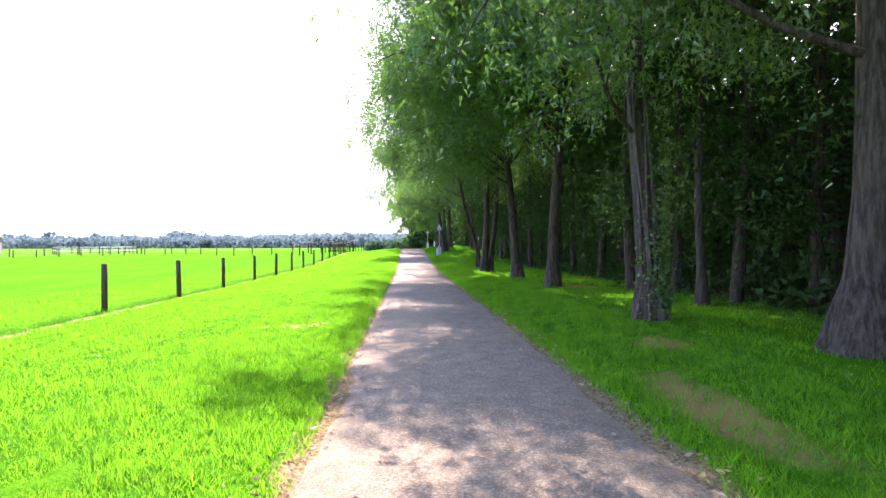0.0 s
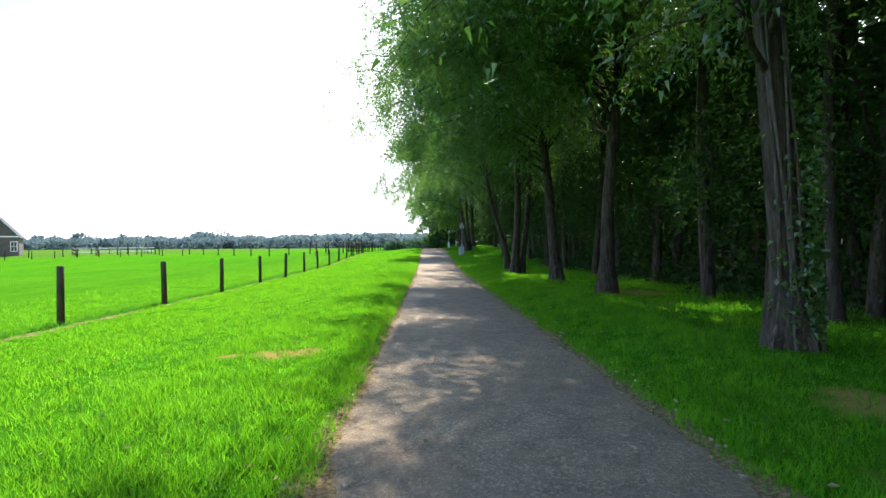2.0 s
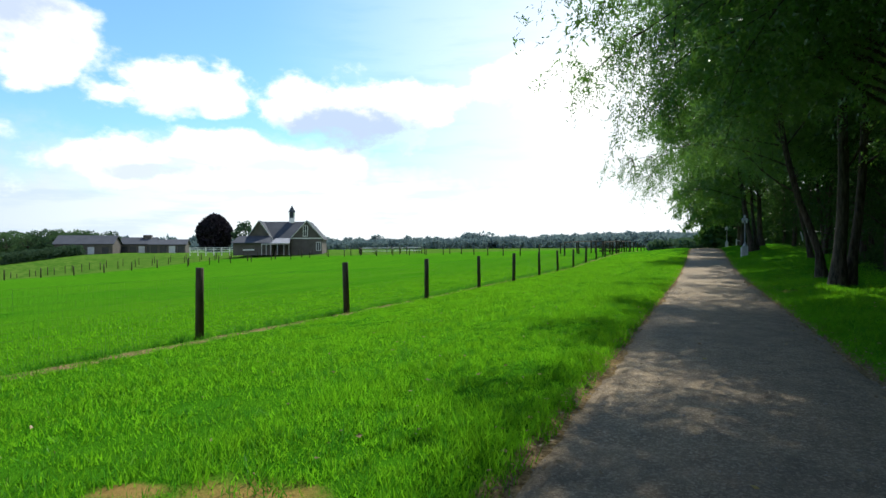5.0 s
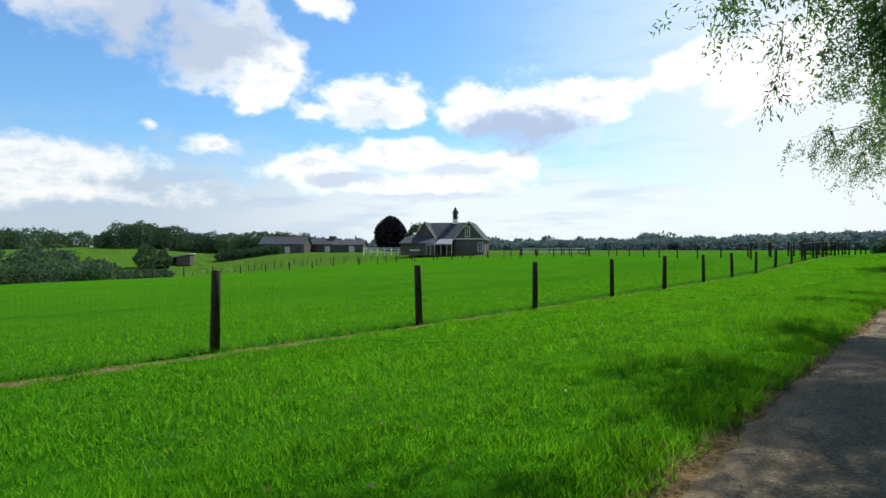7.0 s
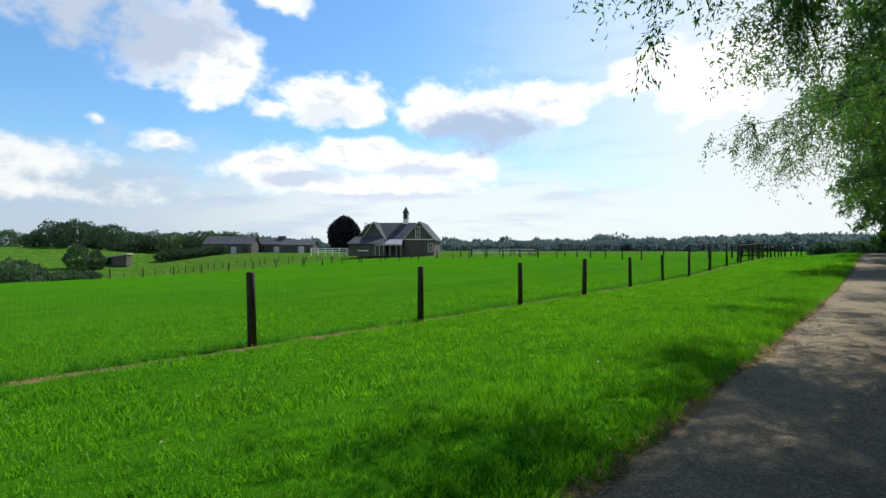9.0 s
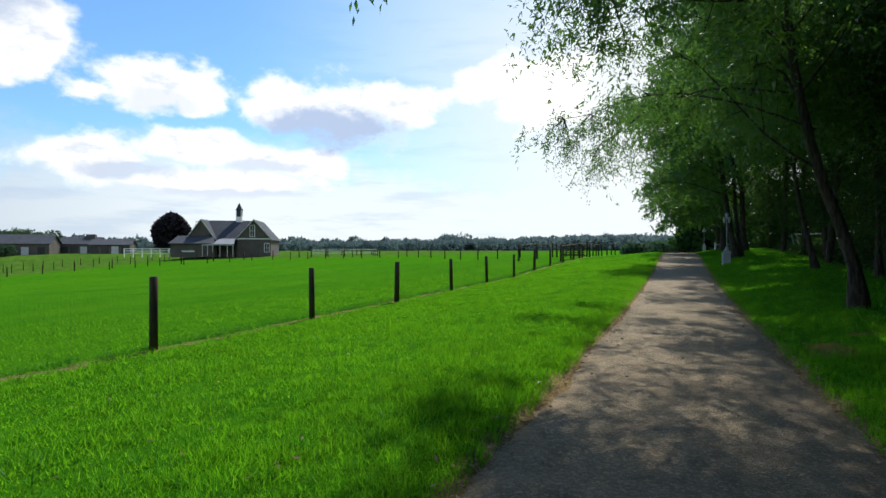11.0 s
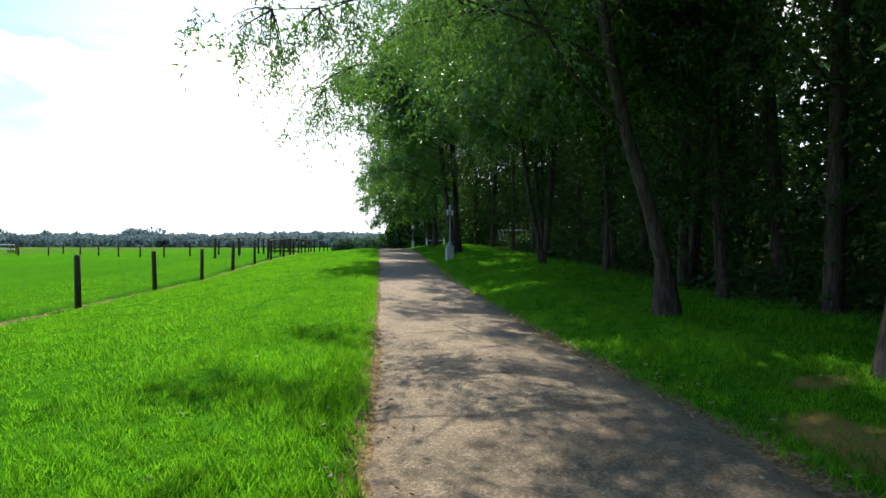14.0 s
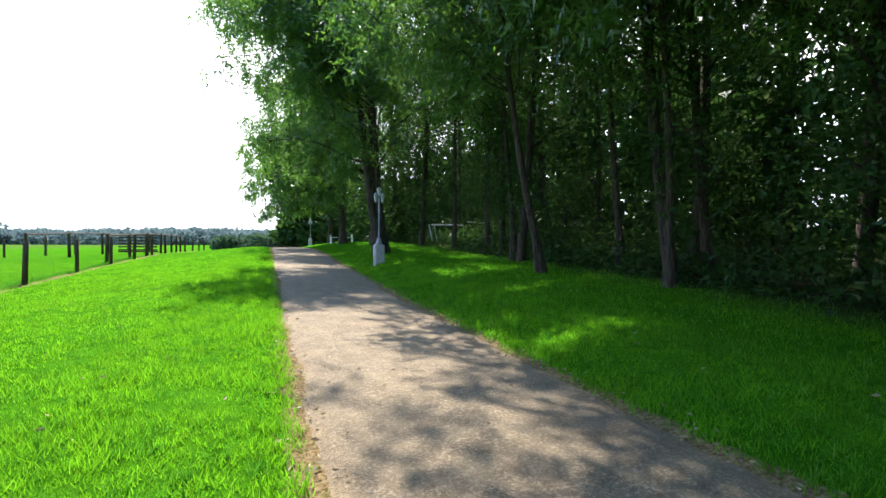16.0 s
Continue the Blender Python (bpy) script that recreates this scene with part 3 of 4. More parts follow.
def lane_tree(at, height, radius, lean, seed, limbs, twigs, label, stems=1, size=0.097, extra=(), low=3.2, west=0.55, bend=0.0, reach=8, over=(-2.6, -0.6), reach_z=(4.2, 9.5), spray=9, thin=(), reach_y=(-1.8, 3.4), high=0):
    """A tree beside the lane: trunk with roots, limbs, and a crown of hanging leaves."""
    rng = np.random.default_rng(seed)
    x0, y0 = at
    z0 = float(land_z(x0, y0)) - 0.08
    tree = thing("tree", (x0, y0, z0), label, "tree", "trees along the lane")
    tips, branches, low_tips = [], [], []
    for s in range(stems):
        off = np.array([0.34 * s, 0.30 * s, 0])
        u = np.linspace(0, 1, 15)
        top = np.array([lean[0] + (0.9 * s), lean[1] + 0.5 * s, height])
        pts = off + top * u[:, None] + np.stack([np.sin(u * 5 + seed) * 0.12 + bend * np.sin(u * pi), np.cos(u * 4 + seed) * 0.12, 0 * u], 1) * smooth(u, 0, 0.2)[:, None]
        rad = radius * (1 - 0.25 * s) * (0.10 + 0.9 * (1 - u) ** 0.8) * (1 + 0.75 * np.exp(-u * height / 0.28))
        v, f = tubes([(pts, rad)], 14)
        wob = 1 + 0.10 * np.sin(np.arctan2(v[:, 1] - off[1], v[:, 0] - off[0]) * 5 + seed)
        low_part = np.exp(-np.clip(v[:, 2], 0, None) / 0.8)
        v[:, :2] = off[:2] + (v[:, :2] - off[:2]) * (1 + (wob - 1) * (0.35 + low_part))[:, None]
        raw("trunk", v, f, BARK, tree, smooth=True)
        for _ in range(limbs):
            h = rng.uniform(low, height * 0.93)
            a = rng.uniform(0, 2 * pi)
            d = np.array([np.cos(a) - west, np.sin(a), rng.uniform(0.2, 0.9)])
            L = (1.6 + 4.4 * (1 - h / height) ** 0.5) * rng.uniform(0.75, 1.2)
            start = np.array([np.interp(h / height, u, pts[:, k]) for k in range(3)])
            branches.append((limb_line(start, d, L, rng), radius * 0.30 * (1 - 0.5 * h / height)))
    for k in range(reach + high):
        h = rng.uniform(*reach_z) if k < reach else rng.uniform(7.5, 11.5)
        start = np.array([np.interp(h / height, u, pts[:, j]) for j in range(3)])
        far = rng.uniform(*over) if k < reach else rng.uniform(-3.0, -0.2)
        end = np.array([far - x0, start[1] + rng.uniform(*reach_y), h + rng.uniform(-0.3, 2.6)])
        w = np.linspace(0, 1, 10)[:, None]
        branches.append((start + (end - start) * w + np.array([0, 0, 1.0]) * np.sin(w * pi) + rng.normal(size=(10, 3)) * 0.12 * w, radius * 0.25))
    for start, end in extra:
        start, end = np.array(start, float) - (x0, y0, z0), np.array(end, float) - (x0, y0, z0)
        u = np.linspace(0, 1, 10)[:, None]
        pts = start + (end - start) * u + np.array([0, 0, 1.0]) * np.sin(u * pi) + rng.normal(size=(10, 3)) * 0.08 * u
        branches.append((pts, radius * 0.26))
        for k in range(spray):
            i = rng.integers(3, 9)
            q = limb_line(pts[i], rng.normal(size=3) + np.array([-0.6, 0, -0.4]), rng.uniform(0.5, 1.1), rng, 0.5, 0.0, 5)
            branches.append((q, 0.018))
            low_tips.append(clumped(q[rng.integers(1, 6, 4)] + rng.normal(size=(4, 3)) * 0.12, 3, 0.05, rng))
    for start, end in thin:
        start, end = np.array(start, float) - (x0, y0, z0), np.array(end, float) - (x0, y0, z0)
        u = np.linspace(0, 1, 10)[:, None]
        pts = start + (end - start) * u + np.array([0, 0, 1.3]) * np.sin(u * pi) + rng.normal(size=(10, 3)) * 0.05 * u
        branches.append((pts, 0.018))
        q = limb_line(pts[-1], (-0.1, -0.05, -1.0), 1.1, rng, 0.4, 0.0, 6)
        branches.append((q, 0.008))
        low_tips.append(q[rng.integers(0, 6, 16)] + rng.normal(size=(16, 3)) * 0.06)
    lines = []
    for pts, r in branches:
        lines.append((pts, r * np.linspace(1, 0.12, len(pts))))
        if r < 0.0185:
            continue
        for k in range(4):
            i = rng.integers(3, len(pts))
            q = limb_line(pts[i - 1], (pts[i] - pts[i - 1]) + rng.normal(size=3) * 0.5, rng.uniform(0.8, 2.0), rng, 0.5, 0.1, 5)
            lines.append((q, 0.02 * np.linspace(1, 0.2, len(q))))
            tips.append(q[rng.integers(1, 6, max(1, twigs // 10))] + rng.normal(size=(max(1, twigs // 10), 3)) * 0.22)
        m = max(2, twigs // 7)
        i = rng.integers(len(pts) // 3, len(pts), m)
        tips.append(clumped(pts[i] + rng.normal(size=(m, 3)) * np.array([0.42, 0.42, 0.36]), 7, 0.12, rng))
    v, f = tubes(lines, 5)
    raw("branchwork", v, f, BARK, tree, smooth=True)
    v, f = twig_leaves(np.concatenate(tips), 9 if y0 > 60 else 10 if y0 > 42 else 14, size, rng, broad=0.36, plain=True)
    raw("crown", v, f, LEAF, tree, "hanging narrow green leaves")
    if low_tips:
        v, f = twig_leaves(np.concatenate(low_tips), 17, 0.085, rng, 1.3, 0.6, 0.3, spread=0.5)
        tagged(raw("hanging_twig", v, f, LEAF, tree), "low hanging leafy twigs", kind="stuff")
    return tree


WILLOW = "tall old willow tree with furrowed brown bark and hanging narrow leaves"
# Unseen tree beside the start, added to shade the lane there.
lane_tree((4.6, 7.0), 14, 0.24, (0.3, 0.4), 20, 14, 55, WILLOW)
lane_tree((4.9, 13.2), 14, 0.26, (1.0, 0.6), 21, 20, 105, WILLOW, reach=9, over=(-2.2, 0.0))
lane_tree((3.75, 16.5), 15, 0.19, (-0.5, 0.4), 22, 22, 105, WILLOW, reach=20, over=(-1.5, 1.2), reach_y=(3.0, 7.6), reach_z=(4.8, 9.0), high=3)
lane_tree((5.9, 18.6), 13, 0.10, (0.3, 0.2), 23, 12, 90, "slender tree standing behind the large willows", reach=8, over=(-0.9, 1.6), reach_z=(6, 10))
lane_tree((4.12, 24.4), 14, 0.18, (0.4, -0.5), 24, 26, 120, "willow tree with a dark trunk beside the lane", reach=36, over=(-1.1, 1.6), reach_y=(-4.6, 5.5), size=0.095, high=24, spray=12, extra=(((2.6, 24.4, 7.0), (-2.4, 24.8, 5.7)), ((2.6, 24.6, 7.5), (-2.2, 26.2, 6.5))))
lane_tree((4.05, 29.6), 14, 0.18, (-1.6, 0.3), 25, 20, 160, "willow tree leaning over the lane", thin=(((2.6, 29.6, 6.6), (-2.05, 28.1, 4.85)),), size=0.095, extra=(((2.8, 29.6, 7.0), (-2.7, 28.3, 5.5)), ((2.8, 29.6, 7.5), (-2.3, 34.5, 5.5)), ((2.8, 29.6, 8.0), (-2.0, 32.0, 6.6)), ((2.7, 29.8, 7.0), (-1.7, 34.2, 5.6))), reach=26, spray=13, over=(-1.8, 1.2), reach_y=(1.0, 5.0))
lane_tree((3.36, 35.1), 15, 0.165, (0.2, 0.3), 26, 14, 105, "twin-stemmed large willow tree with smooth grey trunk", stems=2, reach=14, over=(-2.8, 0.4), reach_z=(6.5, 10.5))
lane_tree((3.75, 39.9), 14, 0.14, (-0.6, 0.5), 27, 9, 90, "curved leaning willow tree with a long low limb over the grass", extra=(((2.9, 39.9, 4.4), (-3.8, 40.0, 4.8)), ((2.4, 40.2, 5.4), (-3.0, 43.3, 4.5))), reach=13, over=(-0.3, 1.9), reach_y=(0.0, 5.0), reach_z=(5.0, 9.0), spray=17, bend=-1.0)
# Trunk out of view: added so that its canopy shades the right verge.
lane_tree((8.4, 43.0), 15, 0.17, (-1.2, 0.4), 38, 16, 125, "tall willow tree added at the edge of the wood for shade", low=4.5, reach=28, over=(0.6, 4.8), reach_z=(5.0, 7.6), reach_y=(-1.0, 4.4), size=0.155)
# This tree and the one at y 50.2 are placed for their shade.
lane_tree((9.4, 46.5), 16, 0.19, (-1.4, 0.4), 28, 22, 110, "tall willow tree added at the edge of the wood for shade", low=4.5, reach=22, over=(0.6, 6.0), reach_z=(6.0, 12.0), size=0.155)
lane_tree((6.7, 49.4), 15, 0.09, (-0.6, 0.3), 39, 22, 85, "slim tall tree at the edge of the wood", low=5.0, reach=9, over=(1.2, 4.6), reach_z=(6, 11), size=0.155)
lane_tree((8.6, 50.2), 16, 0.14, (-1.4, 0.4), 37, 22, 85, "tall willow tree added at the edge of the wood for shade", low=4.5, reach=15, over=(-0.9, 5.0), reach_z=(7.0, 12.5), size=0.155)
lane_tree((5.4, 52.8), 14, 0.11, (-2.2, 0.5), 29, 24, 100, "leaning willow tree at the wood's edge", low=4.5, reach=9, over=(-1.8, 3.0), reach_z=(6.5, 12.0), size=0.155)
lane_tree((6.8, 57.5), 15, 0.11, (-0.9, 0.3), 34, 22, 75, "slim tall tree at the edge of the wood", low=4.8, reach=9, over=(-0.5, 5.0), reach_z=(6, 12), size=0.165)
lane_tree((8.4, 53.5), 15, 0.12, (-0.6, 0.3), 35, 22, 75, "slim tall tree at the edge of the wood", low=4.8, reach=11, over=(0.5, 6.0), reach_z=(6, 12), size=0.165)
lane_tree((7.6, 62.0), 15, 0.13, (0.6, 0.3), 36, 24, 75, "slim tall tree at the edge of the wood", low=4.5, reach=8, over=(1.0, 5.0), reach_z=(6, 12), size=0.15)
lane_tree((3.3, 64.5), 16, 0.2, (-2.3, 0.4), 30, 15, 100, "tall forked willow tree behind the lamp post", stems=2, low=4.0, size=0.18, reach=22, over=(-3.8, 1.0), reach_z=(5.5, 13.0), reach_y=(-6.0, 2.0))
lane_tree((4.5, 72), 15, 0.22, (-0.8, 0.4), 31, 20, 70, WILLOW, size=0.22, reach=20, over=(-2.6, 1.5), reach_z=(3.4, 9.0))
lane_tree((3.6, 80), 15, 0.22, (-0.8, 0.4), 32, 20, 60, WILLOW, size=0.25, low=2.0, reach=22, over=(-2.8, 1.5), reach_z=(2.8, 8.0))
lane_tree((3.8, 90), 14, 0.22, (-0.8, 0.4), 33, 20, 55, WILLOW, size=0.28, low=1.4, reach=22, over=(-3.0, 1.5), reach_z=(2.4, 7.5))


def make_litter():
    """Dry leaves and twigs lying along the lane."""
    rng = np.random.default_rng(61)
    k = 3300
    side = np.where(rng.random(k) < 0.6, 1, -1)
    x = np.where(rng.random(k) < 0.72, side * (1.38 + rng.normal(size=k) * 0.14), rng.uniform(-6.5, 4.5, k))
    y = rng.uniform(6, 62, k)
    z = np.where(abs(x) < 1.42, lane_z(y) + 0.018, land_z(x, y) + 0.03 + 0.02 * rng.random(k))
    d = rng.normal(size=(k, 3)) * np.array([1, 1, 0.12])
    s = rng.uniform(0.025, 0.075, k)
    v, f = leaves(np.stack([x, y, z], 1), d, s, s * 0.45, rng)
    v[2::4, 2] += 0.006
    tagged(raw("fallen_leaves", v, f, DRYLEAF), "dry tan fallen leaves along the gravel and in the grass", "leaves", kind="stuff")


make_litter()


def make_pebbles():
    """Loose stones on the lane, most of them along its edges."""
    rng = np.random.default_rng(63)
    k = 2400
    x = np.where(rng.random(k) < 0.6, np.sign(rng.normal(size=k)) * (1.28 + abs(rng.normal(size=k)) * 0.12), rng.uniform(-1.35, 1.35, k))
    y = rng.uniform(6, 50, k)
    r = rng.gamma(2.0, 0.0022, k) + 0.004
    c = np.stack([x, y, lane_z(y) + 0.03 * (1 - (x / 1.42) ** 2) - 0.02 + r * 0.3], 1)
    octa = np.array([[1, 0, 0], [0, 1, 0], [-1, 0, 0], [0, -1, 0], [0, 0, 0.7], [0, 0, -0.7]])
    v = c[:, None] + octa[None] * r[:, None, None] * rng.uniform(0.7, 1.3, (k, 6, 1))
    f = np.array([[0, 1, 4], [1, 2, 4], [2, 3, 4], [3, 0, 4], [1, 0, 5], [2, 1, 5], [3, 2, 5], [0, 3, 5]])
    f = (np.arange(k)[:, None, None] * 6 + f[None]).reshape(-1, 3)
    tagged(raw("pebbles", v.reshape(-1, 3), f, STONE), "small loose grey stones on the gravel lane", "pebbles", kind="stuff")


make_pebbles()


def make_vine():
    """Old woody vine and ivy on the first large willow."""
    rng = np.random.default_rng(62)
    vine = thing("vine", (3.75, 16.5, float(land_z(3.75, 16.5))), "grey woody vine with ivy climbing the willow trunk", "vine")
    u = np.linspace(0, 1, 26)
    for k in range(6):
        a = 3.6 + k * 0.42 + np.sin(u * (5 + k) + k) * 0.35
        z = u * rng.uniform(5.5, 9.5)
        r = 0.19 * (0.10 + 0.9 * (1 - z / 15) ** 0.8) * (1 + 0.75 * np.exp(-z / 0.28)) * 1.06 + 0.02
        cx = -0.5 * z / 15 + np.sin(z / 15 * 5 + 22) * 0.12 * smooth(z / 15, 0, 0.2)
        cy = 0.4 * z / 15 + np.cos(z / 15 * 4 + 22) * 0.12 * smooth(z / 15, 0, 0.2)
        v, f = tubes([(np.stack([cx + np.cos(a) * r, cy + np.sin(a) * r, z], 1), np.linspace(0.022, 0.01, 26))], 6)
        raw("vine_stem", v, f, VINEBARK, vine, smooth=True)
    k = 900
    z = rng.gamma(1.6, 0.9, k)
    a = rng.normal(size=k) * 0.7 + 5.4
    r = 0.27 + 0.10 * rng.random(k)
    at = np.stack([np.cos(a) * r, np.sin(a) * r, z], 1)
    v, f = leaves(at, rng.normal(size=(k, 3)) + np.array([0, 0, -0.8]), np.full(k, 0.085), np.full(k, 0.07), rng)
    raw("ivy", v, f, LEAF, vine, "green ivy leaves")


make_vine()


def wood_tree_meshes(seed, fine):
    rng = np.random.default_rng(seed)
    h = rng.uniform(12, 17)
    u = np.linspace(0, 1, 9)
    pts = np.stack([np.sin(u * 3 + seed) * 0.35, np.cos(u * 2.5 + seed) * 0.35, u * h], 1)
    lines = [(pts, 0.19 * (0.25 + 0.75 * (1 - u)))]
    tips = []
    for _ in range(18):
        z = rng.uniform(1.8, h)
        a = rng.uniform(0, 2 * pi)
        q = limb_line([np.interp(z / h, u, pts[:, 0]), np.interp(z / h, u, pts[:, 1]), z], [np.cos(a), np.sin(a), 0.4], rng.uniform(1.2, 3.4), rng)
        lines.append((q, np.linspace(0.05, 0.01, len(q))))
        k = 50 if fine else 34
        tips.append(q[rng.integers(2, len(q), k)] + rng.normal(size=(k, 3)) * 0.6)
    t = tubes(lines, 4)
    tips = np.concatenate(tips)
    v = twig_leaves(tips, 16, 0.105, rng, 0.5, 0.9, 0.5, True) if fine else twig_leaves(tips, 4, 0.35, rng, 0.4, 0.8, 0.65, True)
    return t, v


def make_wood():
    """The wood to the east: trees of a few kinds, copied with turns."""
    kinds = []
    rng = random.Random(8)
    for k in range(8):
        t, v = wood_tree_meshes(50 + k, k < 4)
        tree = thing("tree", (9, 10 + 3 * k, 0), "slim woodland tree in the dark shaded wood", "tree", "trees of the wood")
        raw("trunk", *t, BARK, tree, smooth=True)
        raw("crown", *v, SHADELEAF, tree)
        tree.location.z = float(land_z(9, 10 + 3 * k)) - 0.05
        kinds.append(tree)
    for row, x in enumerate((7.8, 10.4, 14, 18.5, 24)):
        y = 3.0 + row
        while y < (118 if row < 2 else 96):
            px, py = x + rng.uniform(-1.1, 1.1), y + rng.uniform(-1.2, 1.2)
            s = rng.uniform(0.8, 1.15)
            copy_thing(rng.choice(kinds[:4] if row < 2 else kinds[4:]), pose(px, py, float(land_z(px, py)) - 0.05, rng.uniform(-4, 4), rng.uniform(-4, 4), rng.uniform(0, 360)) @ Matrix.Scale(s, 4))
            y += 4.8 + row * 0.6 + (2.0 if y > 70 else 0)
    g = np.random.default_rng(19)
    k = 11000
    x, y = g.uniform(25, 34, k), g.uniform(-12, 128, k)
    z = land_z(x, y) + 15 * g.random(k) ** 2.0
    v, f = twig_leaves(np.stack([x, y, z], 1), 5, 0.62, g, 0.1, 1.1, 0.8, True)
    tagged(raw("thicket", v, f, SHADELEAF), "dense thicket closing off the back of the wood, leaves darkened for shade", "thicket", kind="stuff")
    y = 3.0
    while y < 45:
        px, py = 6.7 + rng.uniform(-0.5, 0.6), y + rng.uniform(-1, 1)
        copy_thing(rng.choice(kinds[:4]), pose(px, py, float(land_z(px, py)) - 0.05, rng.uniform(-4, 4), rng.uniform(-4, 4), rng.uniform(0, 360)) @ Matrix.Scale(rng.uniform(0.8, 1.05), 4))
        y += 5.2
    k = 5200
    x, y = g.uniform(5.8, 17, k), g.uniform(75, 114, k)
    z = land_z(x, y) + 0.6 + 6.0 * g.random(k) ** 1.15
    v, f = twig_leaves(np.stack([x, y, z], 1), 6, 0.3, g, 0.3, 0.9, 0.6, True)
    tagged(raw("understorey", v, f, SHADELEAF), "leafy saplings under the trees of the wood, leaves darkened for shade", "undergrowth", kind="stuff")
    # brambles and young growth on the wood's floor
    g = np.random.default_rng(9)
    k = 12500
    x, y = 6.9 + g.gamma(1.4, 3.0, k), g.uniform(4, 115, k)
    lump = 0.5 + 0.5 * np.sin(x * 1.3 + y * 0.4) * np.sin(y * 0.9)
    z = land_z(x, y) + 0.12 + g.random(k) ** 1.4 * (0.25 + 2.2 * lump * smooth(x, 6.5, 10))
    v, f = twig_leaves(np.stack([x, y, z], 1), 7, 0.16, g, 0.15, 0.6, 0.55, True)
    tagged(raw("undergrowth", v, f, SHADELEAF), "leafy undergrowth covering the wood's floor, leaves darkened for shade", "undergrowth", kind="stuff")


make_wood()


def far_crowns(name, spots, mat, label, seed, leaf=0.5, per=260, kind="stuff", rough=1.0):
    """Distant tree crowns as heaps of leaf clumps: spots of (x, y, z, radius, height)."""
    rng = np.random.default_rng(seed)
    vs, fs, base = [], [], 0
    for x, y, z, r, h in spots:
        d = rng.normal(size=(per, 3))
        d /= np.linalg.norm(d, axis=1)[:, None]
        lump = 1 + rough * (0.16 * np.sin(d[:, 0] * 5 + x) * np.sin(d[:, 1] * 6 + y) + 0.12 * np.sin(d[:, 2] * 7 + x))
        at = np.array([x, y, z + h * 0.5]) + d * np.array([r, r, h * 0.5]) * (lump * rng.uniform(0.75, 1.0, per))[:, None]
        s = leaf * rng.uniform(0.7, 1.4, per) * (r / 4) ** 0.5
        v, f = leaves(at - 0.3 * s[:, None], d + rng.normal(size=(per, 3)) * 0.8, s * 2.0, s * 1.8, rng, kind == "stuff")
        vs.append(v), fs.append(f + base)
        base += len(v)
    ob = tagged(raw(name, np.concatenate(vs), np.concatenate(fs), mat), label, "trees" if kind == "stuff" else "hedge" if name == "hedge" else "tree", kind=kind)
    if kind == "thing" and name != "hedge":
        x, y, z, r, h = spots[0]
        u = np.linspace(0, 1, 6)
        stem = np.stack([x + 0.05 * r * np.sin(u * 3), y + 0 * u, float(land_z(x, y)) - 0.2 + u * h * 0.75], 1)
        lines = [(stem, r * (0.085 - 0.06 * u))]
        for k in range(5):
            a = k * 1.26 + x
            q = stem[2] + np.array([np.cos(a), np.sin(a), 0.9]) * (np.linspace(0, 0.6, 5)[:, None] * r)
            lines.append((q, r * np.linspace(0.035, 0.01, 5)))
        raw("trunk", *tubes(lines, 6), BARK, ob, smooth=True)
    return ob


def polar(az, dist, eye=(0.0, 20.0)):
    return eye[0] - sin(radians(az)) * dist, eye[1] + cos(radians(az)) * dist


